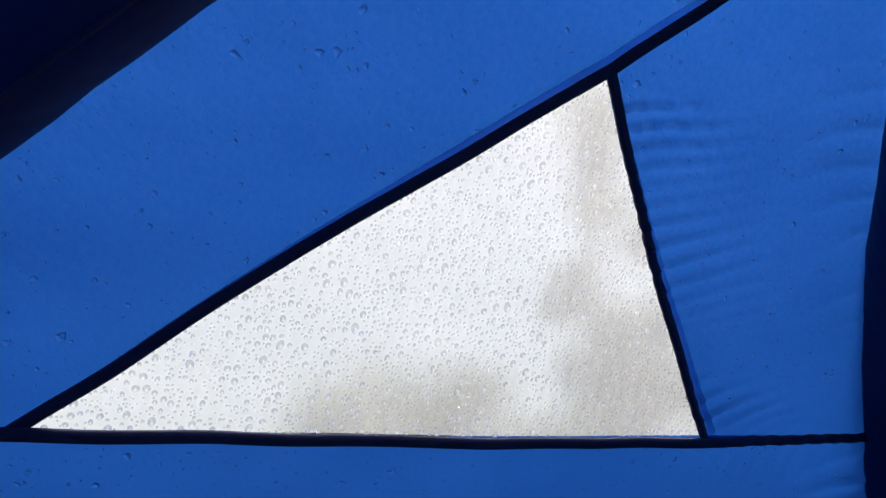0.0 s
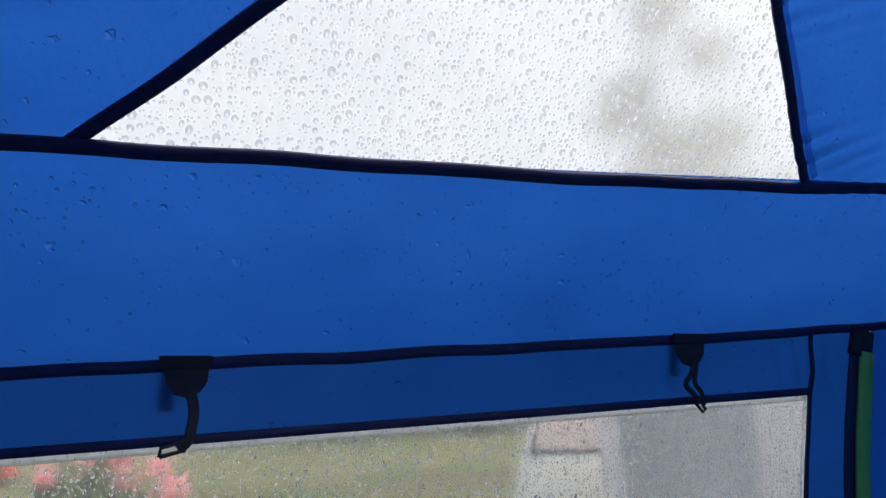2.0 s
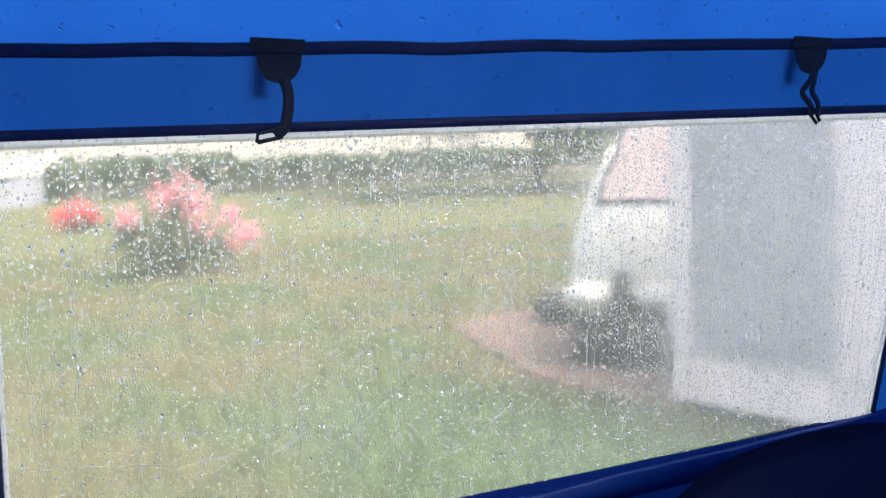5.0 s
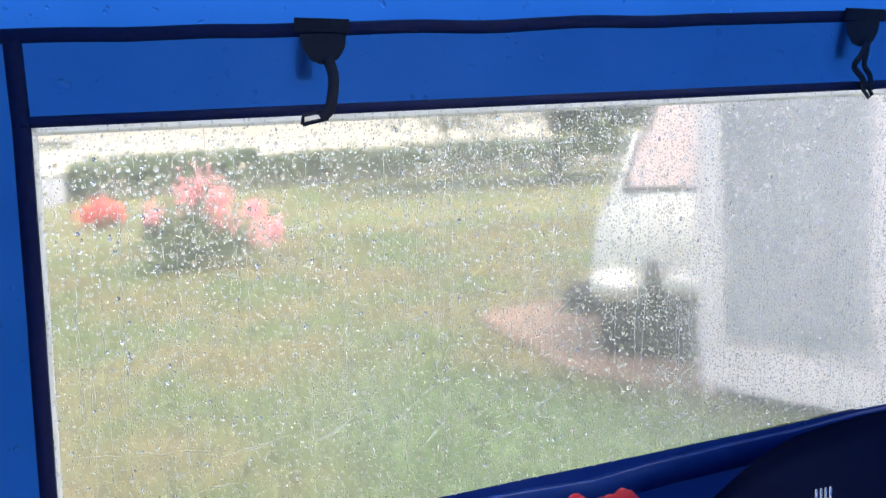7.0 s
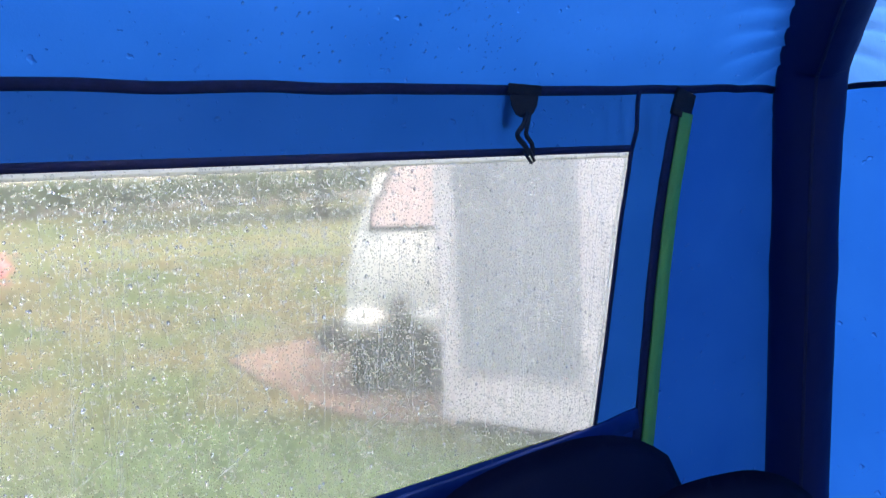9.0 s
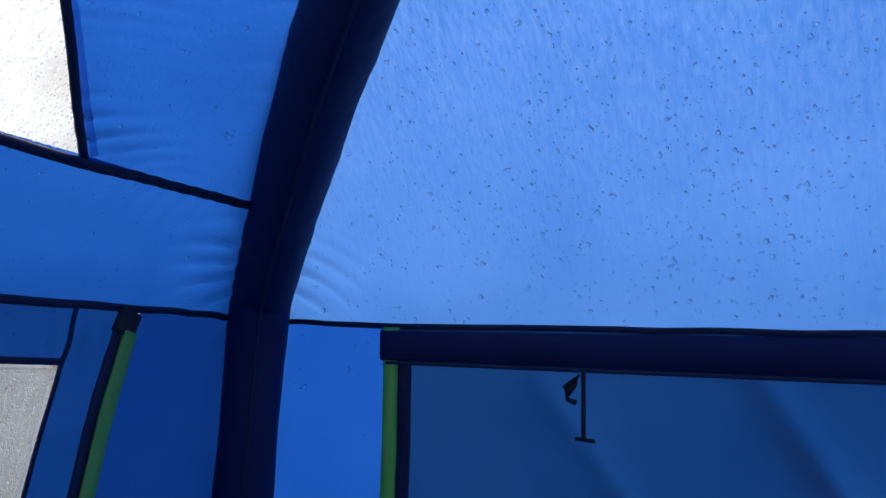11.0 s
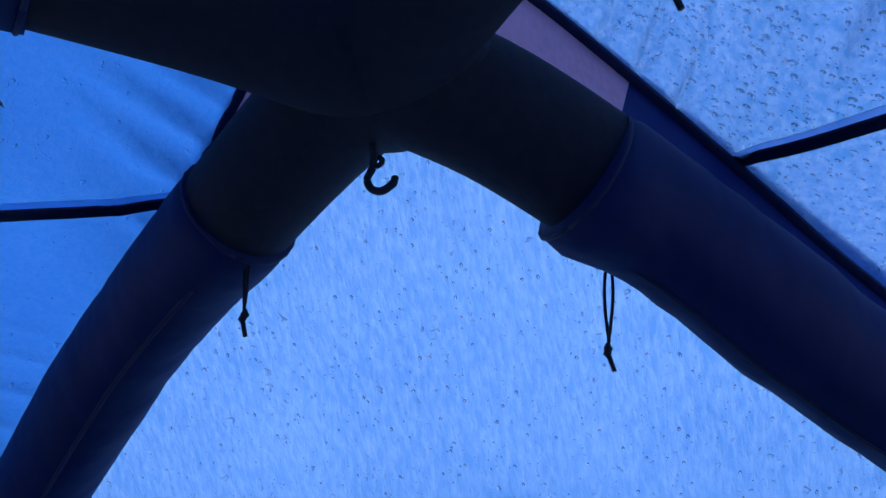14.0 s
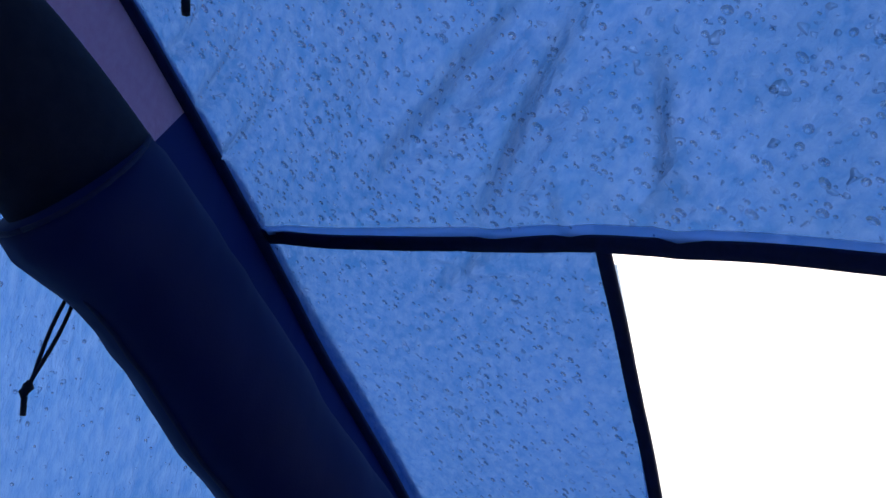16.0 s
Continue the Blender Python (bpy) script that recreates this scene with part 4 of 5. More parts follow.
shrub((-0.93, 10.55), PINK, "dark-leaved shrub with loose heads of pink blossom",
      [(0.30, 1.02, 0.20), (0.10, 0.93, 0.16), (0.44, 0.84, 0.13), (0.50, 0.62, 0.17), (0.92, 0.42, 0.19), (1.08, 0.46, 0.11), (-0.32, 0.72, 0.11), (0.86, 0.70, 0.09)],
      [(0.05, 0.36, 0.34), (-0.25, 0.33, 0.28), (0.35, 0.38, 0.28), (0.10, 0.62, 0.26), (-0.10, 0.20, 0.30), (0.60, 0.28, 0.22), (0.30, 0.95, 0.20), (-0.3, 0.58, 0.16)], 2600, 1250, 21)
shrub((-2.95, 17.9), CORAL, "small low shrub covered in coral-red blossom",
      [(-0.25, 0.30, 0.14), (0.02, 0.42, 0.17), (0.30, 0.32, 0.15), (-0.02, 0.24, 0.14)], [(0.0, 0.20, 0.30), (0.2, 0.18, 0.25)], 700, 1600, 34)

hedge = thing("hedge_bank", "low stone bank topped by a clipped dark hedge", "hedge", at=(0, 0, 0))
bm = bmesh.new()
pts = [(-30 + 2.2 * k, 31 - 0.05 * k + noise.noise(Vector((k, 0, 0))) * 0.4, 0.12) for k in range(34)]
part("bank", tube(bm, pts, [0.22 + 0.06 * noise.noise(Vector((k * 0.7, 3, 0))) for k in range(34)], 9), STONE, hedge)


def hedge_leaf(r):
    x = r.uniform(-30, 42)
    tall = 1.12 + 0.22 * noise.noise(Vector((x * 0.45, 1, 1))) + (0.25 if -5 < x < 0.5 else 0.0)
    return (x, 30.5 + r.normal(0, 0.4), 0.05 + tall * r.random() ** 0.8), r.uniform(0.6, 1.4)


scatter("hedge_leaves", 15000, hedge_leaf, LEAF, 0.34, parent=hedge, seed=8, kind="")


def house(at, w, d, h, label, windows=4):
    ob = thing("house", label, "house", at=at)
    part("walls", box(bmesh.new(), (-w / 2, 0, 0), (w / 2, d, h)), RENDERED, ob, smooth=False)
    bm = bmesh.new()
    v = [bm.verts.new(p) for p in ((-w / 2 - 0.3, -0.4, h - 0.1), (w / 2 + 0.3, -0.4, h - 0.1), (w / 2 + 0.3, d + 0.4, h - 0.1), (-w / 2 - 0.3, d + 0.4, h - 0.1), (-w / 2 - 0.3, d / 2, h + 2.2), (w / 2 + 0.3, d / 2, h + 2.2))]
    for f in ((0, 1, 5, 4), (2, 3, 4, 5), (0, 4, 3), (1, 2, 5), (3, 2, 1, 0)):
        bm.faces.new([v[k] for k in f])
    part("roof", bm, SLATE, ob, smooth=False)
    for k in range(windows):
        x = -w / 2 + w * (k + 0.5) / windows
        win = part("window", box(bmesh.new(), (x - 0.55, -0.06, 0.9), (x + 0.55, 0.02, 2.1)), VAN_WHITE, ob, smooth=False)
        part("window_pane", box(bmesh.new(), (x - 0.45, -0.075, 1.0), (x + 0.45, -0.03, 2.0)), PANE, win, smooth=False)


house((-6, 38, -0.01), 42, 7, 3.4, "long pale rendered building with a slate roof", 0)
shed = thing("outbuilding", "low outbuilding with a grey lower wall and white boards above", "shed", at=(-8.3, 28.0, -0.01))
part("lower_wall", box(bmesh.new(), (-2.6, 0, 0), (2.6, 3.0, 0.95)), solid("grey_lilac_render", (0.34, 0.34, 0.41), (0.42, 0.42, 0.48), 0.85, scale=1.5), shed, smooth=False)
part("upper_wall", box(bmesh.new(), (-2.65, -0.04, 0.95), (2.65, 3.04, 1.9)), VAN_WHITE, shed, smooth=False)
part("roof", box(bmesh.new(), (-2.8, -0.2, 1.9), (2.8, 3.2, 2.02), 0.02), SLATE, shed, smooth=False)


def tree(at, tall, spread_r, trunk, label, n, seed, top_heavy):
    ob = thing("tree", label, "tree", at=(at[0], at[1], -0.02))
    rng = np.random.default_rng(seed)
    part("trunk", tube(bmesh.new(), [(0, 0, 0), (0.1, 0, tall * 0.3), (-0.1, 0.1, tall * 0.6), (0, 0, tall * 0.92)], [trunk, trunk * 0.8, trunk * 0.5, trunk * 0.12], 10), BARK, ob)
    clumps = []
    for k in range(26):
        z = tall * rng.uniform(*top_heavy)
        rr = spread_r * rng.uniform(0.15, 0.9) * math.sin(math.pi * min(0.97, max(0.1, (z / tall - top_heavy[0] * 0.8) / (1.05 - top_heavy[0] * 0.8)))) ** 0.5
        an = rng.uniform(0, 6.28)
        c = (rr * math.cos(an), rr * math.sin(an), z)
        clumps.append((*c, spread_r * rng.uniform(0.18, 0.34)))
        if k % 3 == 0:
            part("limb", tube(bmesh.new(), [(0, 0, z * 0.75), (c[0] * 0.5, c[1] * 0.5, z * 0.9), c], [trunk * 0.4, trunk * 0.25, trunk * 0.1], 6), BARK, ob)

    def leaf(r):
        c = clumps[int(r.integers(len(clumps)))]
        v = r.normal(size=3) * c[3] * 0.55
        return (c[0] + v[0], c[1] + v[1], c[2] + v[2] * 0.8), r.uniform(0.6, 1.4)

    scatter("crown", n, leaf, LEAF, 0.30, parent=ob, seed=seed + 1, kind="")


tree((8.7, 22.0), 7.0, 4.9, 0.22, "broad dark-leaved tree beyond the lawn", 18000, 51, (0.3, 0.95))
tree((16.0, 22.0), 19.0, 2.7, 0.24, "tall slender dark-leaved tree", 30000, 61, (0.15, 0.97))
tree((19.0, 20.5), 7.6, 2.6, 0.22, "bushy dark-leaved tree beside a slender one", 9000, 71, (0.25, 0.95))

# ---- roll-up straps on the window header ----
def flat_shape(bm, pts, normal, thick):
    n = Vector(normal)
    lo = [bm.verts.new(Vector(p)) for p in pts]
    hi = [bm.verts.new(Vector(p) + n * thick) for p in pts]
    bm.faces.new(hi)
    bm.faces.new(lo[::-1])
    for k in range(len(pts)):
        l = (k + 1) % len(pts)
        bm.faces.new((lo[k], lo[l], hi[l], hi[k]))
    return bm


def at_north(a, z, lift):
    return on(side_north, a, P(z), lift)


def strap(x, pts, label, loop=None):
    ob = thing("roll_up_strap", label, "strap", at=(0, 0, 0), group="roll-up straps of the window")
    patch = [(x - 0.030, 1.586), (x - 0.027, 1.568), (x - 0.017, 1.552), (x - 0.004, 1.547), (x + 0.008, 1.547), (x + 0.020, 1.554), (x + 0.029, 1.568), (x + 0.032, 1.588)]
    nrm = inward(side_north, x, P(1.58))
    part("patch", flat_shape(bmesh.new(), [at_north(a, z, 0.006) for a, z in patch], nrm, 0.003), BLACK_TAPE, ob, smooth=False)
    cap = [(x - 0.036, 1.589), (x + 0.036, 1.587), (x + 0.036, 1.606), (x - 0.036, 1.609)]
    part("stitched_end", flat_shape(bmesh.new(), [at_north(a, z, 0.007) for a, z in cap], nrm, 0.004), BLACK_TAPE, ob, smooth=False)
    for k, (line, width) in enumerate(pts):
        smooth_line = catmull(line, 5)
        part("webbing", band(bmesh.new(), [at_north(a, z, l) for a, z, l in smooth_line], [nrm] * len(smooth_line), width, 0.002), BLACK_TAPE, ob)
    if loop:
        q = [at_north(a, z, 0.02) for a, z in loop]
        part("toggle", tube(bmesh.new(), q + [q[0]], 0.0028, 8), BLACK_TAPE, ob)
    return ob


x1, x2 = -0.168, 0.690
strap(x1, [([(x1 + 0.004, 1.556, 0.012), (x1 + 0.010, 1.532, 0.016), (x1 + 0.006, 1.505, 0.022), (x1 + 0.0, 1.487, 0.022), (x1 - 0.012, 1.478, 0.02)], 0.015)],
      "black webbing strap with a toggle, hanging straight from the seam",
      [(x1 - 0.036, 1.470), (x1 - 0.034, 1.482), (x1 - 0.006, 1.487), (x1 - 0.002, 1.476)])
strap(x2, [([(x2 + 0.006, 1.556, 0.012), (x2 - 0.014, 1.535, 0.024), (x2 - 0.026, 1.516, 0.026), (x2 - 0.006, 1.497, 0.022), (x2 + 0.003, 1.480, 0.02)], 0.010),
           ([(x2 + 0.010, 1.556, 0.012), (x2 + 0.002, 1.538, 0.018), (x2 - 0.004, 1.518, 0.020), (x2 + 0.012, 1.500, 0.018), (x2 + 0.014, 1.478, 0.02)], 0.009)],
      "black webbing strap, twisted, hanging from the seam",
      [(x2 - 0.008, 1.488), (x2 + 0.004, 1.490), (x2 + 0.018, 1.470), (x2 + 0.012, 1.466)])
# their twins on the outer face show as soft shapes through the header cloth
for x, reach in ((x1 - 0.024, 1.530), (x2 - 0.028, 1.533)):
    ob = thing("outer_strap", "black webbing strap on the outer face of the header", "strap", group="outer straps of the window")
    line = [(x + 0.004, 1.596), (x, 1.575), (x - 0.003, 1.552), (x - 0.003, reach)]
    part("webbing", band(bmesh.new(), [at_north(a, z, -0.006) for a, z in line], [inward(side_north, x, P(1.56))] * 4, 0.020, 0.002), BLACK_TAPE, ob)

# strap with a cross bar on the door header
door = thing("door_strap", "black strap with a crossbar on the door header", "strap")
n = inward(side_east, 0.46, P(1.45))
on_e = lambda a, z, l: on(side_east, a, P(z), l)
part("webbing", band(bmesh.new(), [on_e(0.468, z, 0.03) for z in (1.515, 1.48, 1.44, 1.40, 1.378)], [n] * 5, 0.010, 0.002), BLACK_TAPE, door)
part("knot", tube(bmesh.new(), [on_e(a, z, 0.036) for a, z in ((0.50, 1.465), (0.485, 1.485), (0.475, 1.505), (0.49, 1.49), (0.505, 1.48), (0.50, 1.455), (0.482, 1.45))], 0.006, 6), BLACK_TAPE, door)
part("crossbar", tube(bmesh.new(), [on_e(0.485, 1.378, 0.03), on_e(0.445, 1.376, 0.03)], 0.004, 8), BLACK_TAPE, door)


# ---- draw cords and hook at the hub ----
def cord(pts, label, loop=0.006):
    ob = thing("draw_cord", label, "cord", group="draw cords of the sleeves")
    line = catmull(pts, 5)
    d = Vector((0.4, 0.8, 0)).normalized()
    for s in (1, -1):
        n = len(line)
        part("strand", tube(bmesh.new(), [Vector(p) + d * s * loop * math.sin(math.pi * min(1, k / (n - 1) * 1.15)) for k, p in enumerate(line)], 0.0022, 7), BLACK_TAPE, ob)
    e = Vector(line[-1])
    part("knot", tube(bmesh.new(), [e + Vector((0, 0, 0.010)), e + Vector((0.002, 0, 0.004)), e + Vector((0, 0.002, -0.004)), e + Vector((0, 0, -0.010))], [0.003, 0.0058, 0.0050, 0.003], 12), BLACK_TAPE, ob)
    part("cord_end", tube(bmesh.new(), [e + Vector((0, 0, -0.008)), e + Vector((0.004, -0.004, -0.026))], 0.003, 6), BLACK_TAPE, ob)
    c = Vector(line[2])
    part("cord_lock", tube(bmesh.new(), [c + Vector((0, 0, 0.010)), c - Vector((0, 0, 0.012))], 0.0065, 8), BLACK_TAPE, ob)
    return ob


cord([(0.712, -0.255, 2.300), (0.726, -0.250, 2.262), (0.732, -0.245, 2.215), (0.737, -0.240, 2.172)], "black draw cord hanging from the sleeve end")
cord([(0.628, 0.205, 2.330), (0.629, 0.200, 2.29), (0.629, 0.196, 2.25), (0.629, 0.192, 2.212)], "black draw cord hanging close to the sleeve", 0.004)
cord([(0.268, -0.330, 2.36), (0.272, -0.327, 2.32), (0.270, -0.326, 2.28), (0.270, -0.324, 2.245)], "black draw cord hanging from the roof side", 0.008)
cord([(0.288, 0.415, 2.462), (0.300, 0.400, 2.430), (0.311, 0.388, 2.398), (0.318, 0.380, 2.370)], "black looped cord hanging from the roof side", 0.016)
hook = thing("lantern_hook", "small black plastic lantern hook under the hub", "hook", at=(0, 0, 0))
h0 = Vector((0.492, -0.020, 2.292))
pts = [h0 + Vector((-0.012, 0.004, 0.035)), h0 + Vector((0, 0.006, 0.012)), h0 + Vector((0, 0.012, -0.006)), h0 + Vector((0, 0.006, -0.021)), h0 + Vector((0, -0.006, -0.026)), h0 + Vector((0, -0.018, -0.018)), h0 + Vector((0, -0.020, -0.010))]
part("hook_arm", tube(bmesh.new(), catmull([tuple(p) for p in pts], 4), 0.0045, 8), BLACK_TAPE, hook)
part("hook_eye", tube(bmesh.new(), [h0 + Vector((0, 0.006 * math.cos(a) + 0.002, 0.006 * math.sin(a) + 0.016)) for a in (0.3 * k for k in range(22))], 0.0034, 7), BLACK_TAPE, hook)


# ---- camping chairs below the window, small table with towel and cutlery ----
def camping_chair(at, turn, wide, tall, label):
    ob = thing("camping_chair", label, "chair", at=at, group="camping chairs")
    ob.rotation_euler = (0, 0, radians(turn))
    bm = bmesh.new()
    g = []
    nx, nz = 18, 16
    for j in range(nz + 1):
        row = []
        for i in range(nx + 1):
            u, v = i / nx * 2 - 1, j / nz
            top = tall - 0.10 * abs(u) ** 2.6
            z = 0.42 + (top - 0.42) * v
            y = 0.10 + 0.16 * v - 0.05 * (1 - u * u) * math.sin(math.pi * v) + 0.006 * noise.noise(Vector((u * 3, v * 3, wide)))
            row.append(bm.verts.new((u * wide / 2 * (0.92 + 0.08 * math.sin(math.pi * v)), y, z)))
        g.append(row)
    for j in range(nz):
        for i in range(nx):
            bm.faces.new((g[j][i], g[j][i + 1], g[j + 1][i + 1], g[j + 1][i]))
    bmesh.ops.solidify(bm, geom=bm.faces[:], thickness=0.02)
    part("backrest", bm, CHAIR, ob)
    bm = bmesh.new()
    g = [[bm.verts.new((u * wide / 2 * 0.95, -0.40 + 0.5 * v, 0.42 - 0.05 * (1 - u * u) * math.sin(math.pi * v) + 0.03 * (1 - v))) for u in (k / 8 - 1 for k in range(17))] for v in (k / 10 for k in range(11))]
    for a, b in zip(g, g[1:]):
        for k in range(16):
            bm.faces.new((a[k], a[k + 1], b[k + 1], b[k]))
    bmesh.ops.solidify(bm, geom=bm.faces[:], thickness=0.012)
    part("seat", bm, CHAIR, ob)
    for s in (-1, 1):
        part("back_post", tube(bmesh.new(), [(s * wide * 0.45, 0.12, 0.36), (s * wide * 0.45, 0.20, tall * 0.72), (s * wide * 0.44, 0.262, tall - 0.13)], 0.010, 8), STEEL, ob)
        part("leg", tube(bmesh.new(), [(s * wide * 0.48, -0.40, 0.44), (s * wide * 0.48, 0.16, 0.0)], 0.010, 8), STEEL, ob)
        part("leg", tube(bmesh.new(), [(s * wide * 0.48, 0.12, 0.42), (s * wide * 0.48, -0.38, 0.0)], 0.010, 8), STEEL, ob)
        part("armrest", box(bmesh.new(), (s * wide * 0.5 - 0.025, -0.36, 0.62), (s * wide * 0.5 + 0.025, 0.14, 0.645), 0.008), CHAIR, ob)
        part("arm_post", tube(bmesh.new(), [(s * wide * 0.5, -0.34, 0.42), (s * wide * 0.5, -0.34, 0.62)], 0.009, 8), STEEL, ob)
    return ob


camping_chair((0.66, 0.99, 0), 4, 0.74, 0.972, "dark navy canvas camping chair with a rounded back")
camping_chair((0.90, 0.88, 0), -14, 0.50, 0.885, "smaller dark navy canvas camping chair beside another")

table = thing("camp_table", "small grey folding camp table", "table", at=(0.03, 1.02, 0))
part("tabletop", box(bmesh.new(), (-0.22, -0.18, 0.835), (0.25, 0.18, 0.86), 0.006), solid("grey_table_laminate", (0.25, 0.25, 0.26), (0.3, 0.3, 0.31), 0.5, scale=8), table)
for x in (-0.2, 0.2):
    for y in (-0.15, 0.15):
        part("leg", tube(bmesh.new(), [(x, y, 0.0), (x * 0.96, y * 0.96, 0.835)], 0.011, 8), STEEL, table)
# crumpled towel on the table
bm = bmesh.new()
g = []
for j in range(25):
    row = []
    for i in range(33):
        u, v = i / 32 * 2 - 1, j / 24 * 2 - 1
        edge = max(0.0, 1 - max(abs(u), abs(v)) ** 6)
        h = 0.138 * edge * (0.88 + 0.22 * noise.noise(Vector((u * 1.8 + 4, v * 1.8, 0))) + 0.10 * noise.noise(Vector((u * 5, v * 5, 2))))
        row.append(bm.verts.new((0.095 + u * 0.088, 1.09 + v * 0.09, 0.861 + h)))
    g.append(row)
for a, b in zip(g, g[1:]):
    for k in range(32):
        bm.faces.new((a[k], a[k + 1], b[k + 1], b[k]))
tagged(part("towel", bm, RED), "crumpled red towel heaped on the camp table", "towel")
pot = thing("cutlery_pot", "dark pot with a steel fork, standing on the camp table", "cutlery pot", at=(0.242, 0.93, 0.86))
bm = tube(bmesh.new(), [(0, 0, 0), (0, 0, 0.004), (0, 0, 0.10)], [0.032, 0.034, 0.038], 20)
part("pot", bm, CHAIR, pot)
bm = tube(bmesh.new(), [(0.012, 0, 0.08), (0.024, 0, 0.118), (0.030, 0, 0.152)], [0.002, 0.003, 0.009], 8, squash=0.3, up=(0, 1, 0))
fork = part("fork", bm, BRIGHT_STEEL, pot, "steel fork, tines upward")
for k in range(4):
    part("tine", tube(bmesh.new(), [(0.022 + k * 0.0055, 0, 0.150), (0.0215 + k * 0.006, 0, 0.192)], 0.0013, 6), BRIGHT_STEEL, fork)
part("spoon", tube(bmesh.new(), [(-0.018, 0.01, 0.09), (-0.026, 0.01, 0.150), (-0.029, 0.01, 0.168), (-0.030, 0.01, 0.178)], [0.002, 0.003, 0.008, 0.003], 8, squash=0.4, up=(0, 1, 0)), BRIGHT_STEEL, pot)


# a small dark leaf stuck to the wet cloth
n = inward(side_north, 0.425, P(2.442))
u = Vector((0.94, 0.0, 0.0)) + Vector((0, 0, 0.10))
w = n.cross(u).normalized()
c = on(side_north, 0.425, P(2.442), 0.002)
outline = [(-0.013, 0.0), (-0.009, 0.0012), (-0.003, 0.0034), (0.004, 0.0030), (0.009, 0.0010), (0.014, 0.0), (0.008, -0.0014), (0.002, -0.0028), (-0.005, -0.0024)]
tagged(part("leaf", flat_shape(bmesh.new(), [c + u * a + w * b for a, b in outline], n, 0.0008), BARK, smooth=False), "small dark withered leaf stuck to wet roof cloth", "leaf")


# ---- rain on windows and roof ----
wl0, wl1, wr0, wr1, base, foot, wtl, wtr = win
pane_edge = [(wl0, foot), (wr0, base), (wr1, wtr), (wl1, wtl)]
DOME = ((1.0, 0.0), (0.95, 0.38), (0.76, 0.74), (0.42, 0.96))
LOW_DOME = ((1.0, 0.0), (0.86, 0.13), (0.64, 0.24), (0.34, 0.32))
MID_DOME = ((1.0, 0.0), (0.87, 0.17), (0.65, 0.31), (0.34, 0.42))
thick_of = lambda a, p: 0.25 + 0.75 * min(1.0, max(0.0, 0.35 + 1.0 * a + 1.1 * noise.noise(Vector((a * 6, p * 6, 9)))))
rain("rain_drops", side_north, pane_edge, 34000, wall_n, (0.0006, 0.0017), 5, 0.001, 0.0, dense=thick_of, power=2)
rain("large_rain_drops", side_north, pane_edge, 5800, wall_n, (0.0015, 0.0038), 25, 0.001, 0.0, mat=WATER_LARGE, rings=DOME, crown=1.03, power=2.6,
     dense=lambda a, p: 0.35 + 0.65 * min(1.0, max(0.0, 0.5 - 0.4 * a + 1.0 * (z_of(p) - 1.2) + 0.8 * noise.noise(Vector((a * 5, p * 5, 3))))))
rain("rain_drops", side_north, pane_edge, 700, wall_n, (0.0012, 0.0030), 35, 0.0014, 0.0, mat=WATER_LARGE, rings=LOW_DOME, crown=0.35, power=2.0, backed=True)
rain("rain_streaks", side_north, pane_edge, 320, wall_n, (0.0007, 0.0016), 15, 0.001, 1.0)
rain("rain_drops", side_north, [tri[0], tri[1], tri[2]], 3600, roof_n, (0.0015, 0.0060), 6, 0.001, 0.0, mat=WATER_TOP, rings=LOW_DOME, crown=0.35, power=2.4, backed=True)

# drops standing on the roof cloth
rain("rain_drops", side_east, [(-0.98, 1.72), (0.98, 1.72), (0.62, 2.25), (0.2, 2.6), (-0.2, 2.6), (-0.62, 2.25)], 1700, roof_e, (0.0009, 0.0031), 41, 0.0012, 0.0, mat=WATER_ROOF, rings=MID_DOME, crown=0.46, power=2.2, backed=True)
rain("rain_drops", side_south, [(-0.15, 1.93), (0.42, 2.275), (0.76, 2.47), (0.5, 2.63), (0.3, 2.63), (-0.15, 2.31)], 2300, roof_s, (0.0012, 0.0046), 42, 0.0012, 0.0, mat=WATER_ROOF, rings=MID_DOME, crown=0.46, power=2.2, backed=True)
rain("rain_drops", side_south, [(0.46, 2.25), (1.04, 1.86), (1.22, 1.86), (0.78, 2.45)], 900, roof_s, (0.0010, 0.0036), 43, 0.0012, 0.0, mat=WATER_ROOF, rings=MID_DOME, crown=0.46, power=2.2, backed=True)
rain("rain_drops", side_north, [(-0.6, 1.62), (1.1, 1.62), (1.0, 1.83), (-0.5, 1.83)], 260, roof_n, (0.0009, 0.0028), 44, 0.0012, 0.0, mat=WATER_ROOF, rings=MID_DOME, crown=0.46, power=2.0, backed=True,
     dense=lambda a, p: max(0.03, 1.5 * noise.noise(Vector((a * 4, p * 5, 6)))))

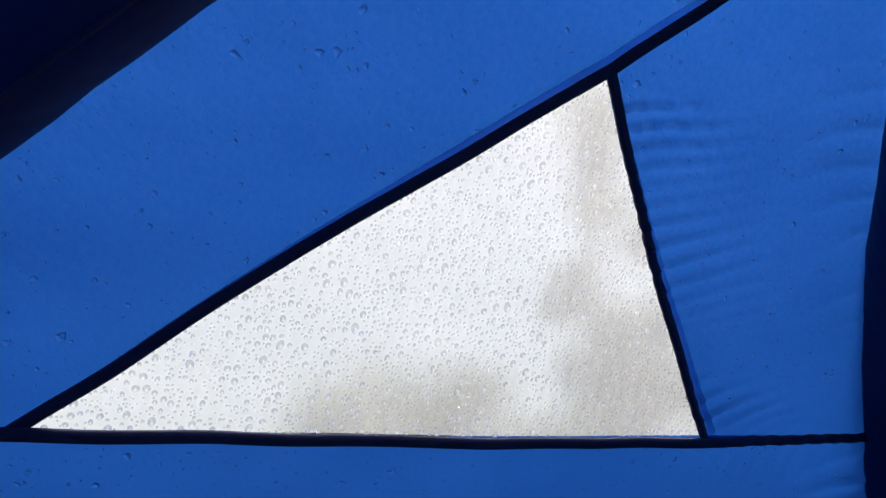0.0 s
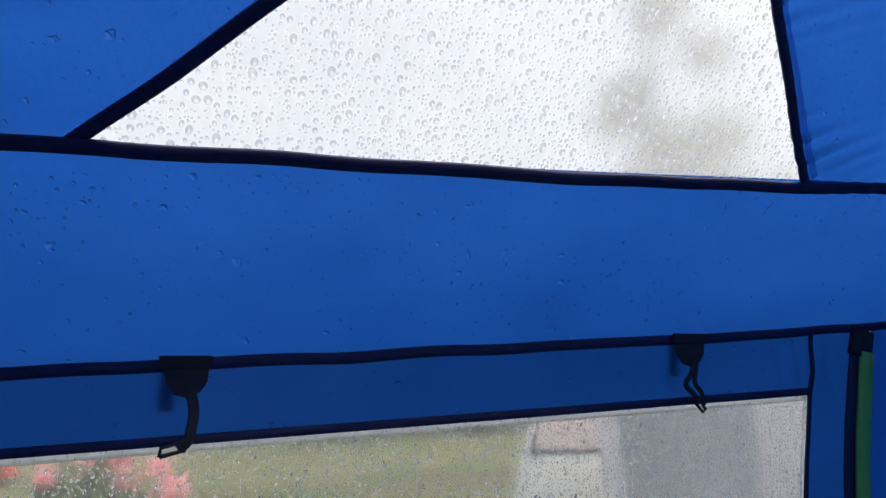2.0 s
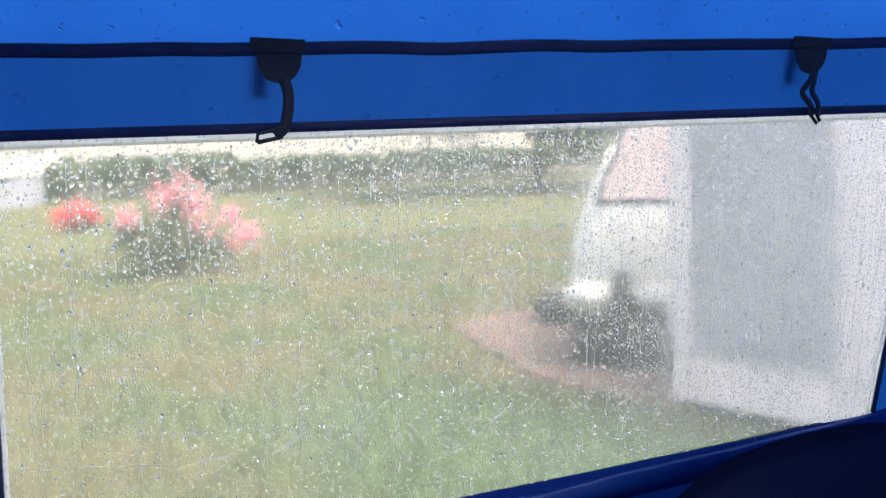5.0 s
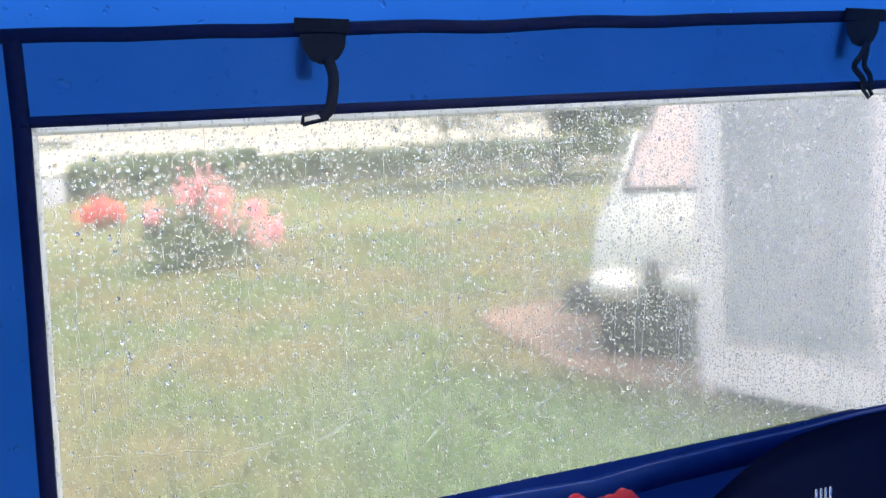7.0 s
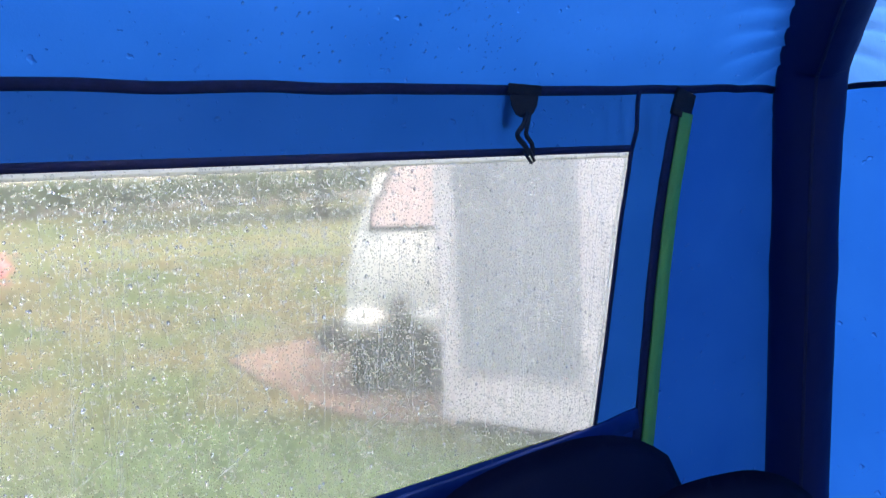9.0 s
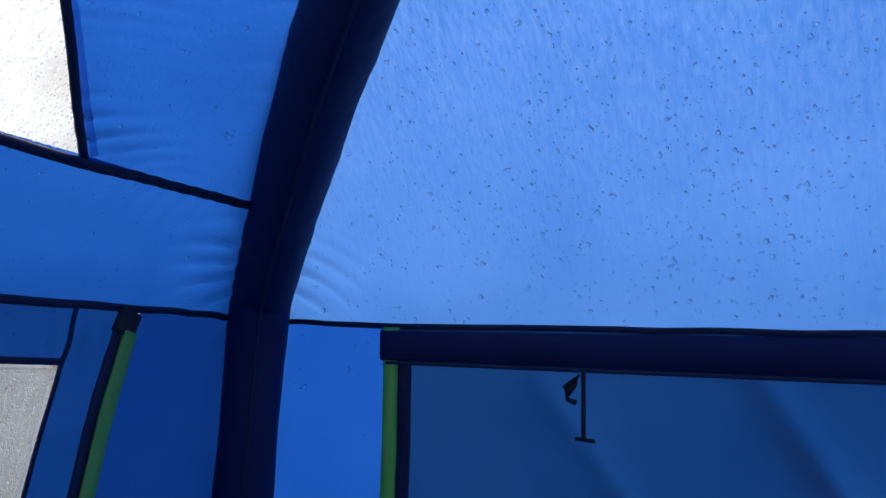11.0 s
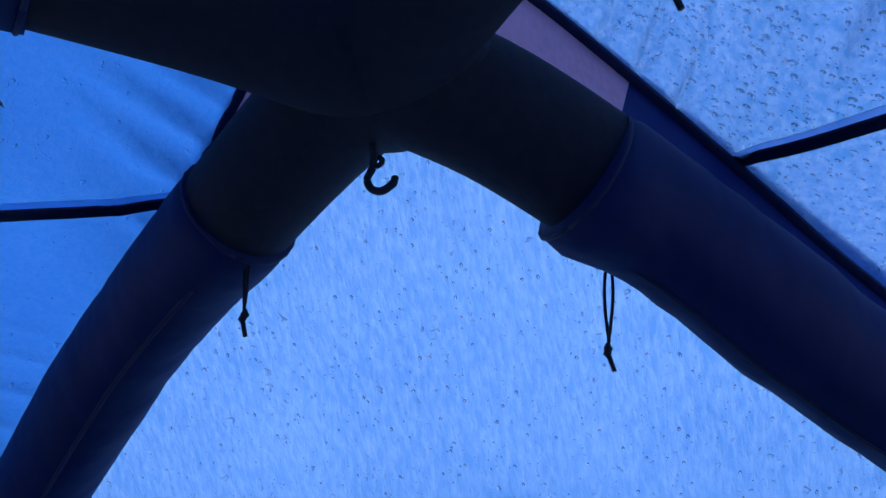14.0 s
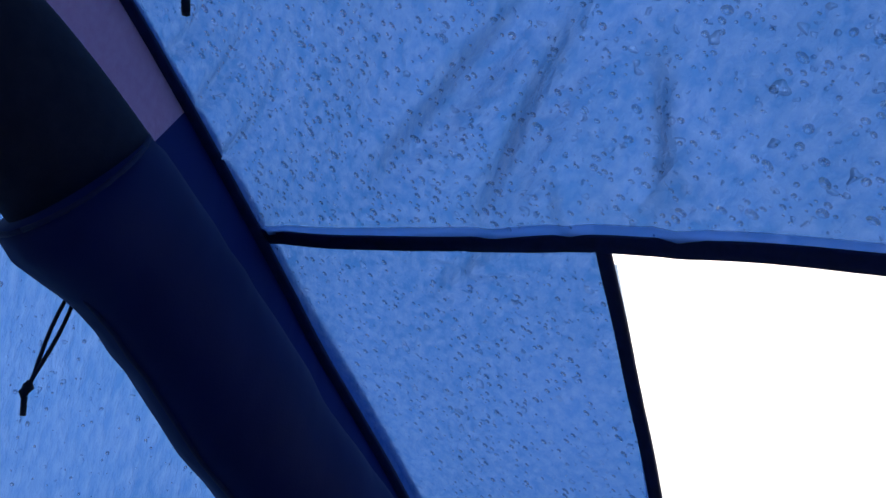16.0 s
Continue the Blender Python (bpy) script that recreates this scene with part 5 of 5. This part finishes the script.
# thin trails where drops have run down the pane
rng = np.random.default_rng(23)
bm = bmesh.new()
for k in range(110):
    a0, z1 = 0.93 - 1.45 * rng.random() ** 1.5, rng.uniform(1.10, 1.475)
    n, far = 20, rng.uniform(0.06, 0.34)
    line = []
    for i in range(n):
        z = max(base + 0.01, z1 - far * i / n)
        a = min(a0, wr0 + (wr1 - wr0) * (z - base) / (wtr - base) - 0.01) - 0.10 * (z1 - z) * 0.5 + 0.004 * noise.noise(Vector((k * 3.1, i * 0.35, 1)))
        line.append(on(side_north, a, P(z), 0.0009))
    tube(bm, line, [0.0003 + 0.0005 * abs(noise.noise(Vector((k, i * 0.6, 8)))) + (0.0003 if i == n - 1 else 0) for i in range(n)], 6)
trails = part("rain_trails", bm, WATER, wall_n)
trails.visible_shadow = False
tagged(trails, kind="stuff")

# whitened creases in the soft plastic near the sill
m, t, out = material("whitened_plastic_crease")
clear = t.nodes.new("ShaderNodeBsdfTransparent")
milk = t.nodes.new("ShaderNodeBsdfTranslucent")
milk.inputs[0].default_value = (0.95, 0.95, 0.95, 1)
broken = spread(t, 60.0, 4.0, 0.7, (1, 1, 1), 0.38, 0.70)
t.links.new(mixed(t, broken, clear, milk).outputs[0], out.inputs[0])
CREASE = m
for a0, z0, a1, z1, width in ((-0.53, 1.043, -0.33, 1.022, 0.004), (-0.36, 1.012, -0.24, 1.030, 0.005), (-0.43, 0.985, -0.36, 1.014, 0.005), (-0.22, 1.01, -0.15, 1.05, 0.007),
                              (-0.10, 1.03, -0.02, 1.085, 0.007), (-0.08, 0.965, -0.01, 1.03, 0.008), (0.10, 1.0, 0.18, 1.05, 0.008), (0.13, 1.13, 0.19, 1.19, 0.006),
                              (0.33, 1.0, 0.42, 1.06, 0.007), (-0.40, 0.96, -0.33, 0.972, 0.005), (0.02, 0.96, 0.10, 0.985, 0.007), (-0.12, 1.12, -0.05, 1.17, 0.006)):
    bm = bmesh.new()
    old = None
    for i in range(13):
        f = i / 12
        a = a0 + (a1 - a0) * f
        z = z0 + (z1 - z0) * f + 0.006 * noise.noise(Vector((a * 40, z0 * 9, 2)))
        w = width * 0.5 * math.sin(math.pi * (0.04 + 0.92 * f)) * (0.6 + 0.6 * abs(noise.noise(Vector((a * 60, z0, 5)))))
        new_pair = [bm.verts.new(on(side_north, a, P(z + e * w), 0.0035 - 0.002 * abs(e))) for e in (-1, 0, 1)]
        if old:
            bm.faces.new((old[0], new_pair[0], new_pair[1], old[1]))
            bm.faces.new((old[1], new_pair[1], new_pair[2], old[2]))
        old = new_pair
    crease = part("pane_crease", bm, CREASE, wall_n)
    crease.visible_shadow = False
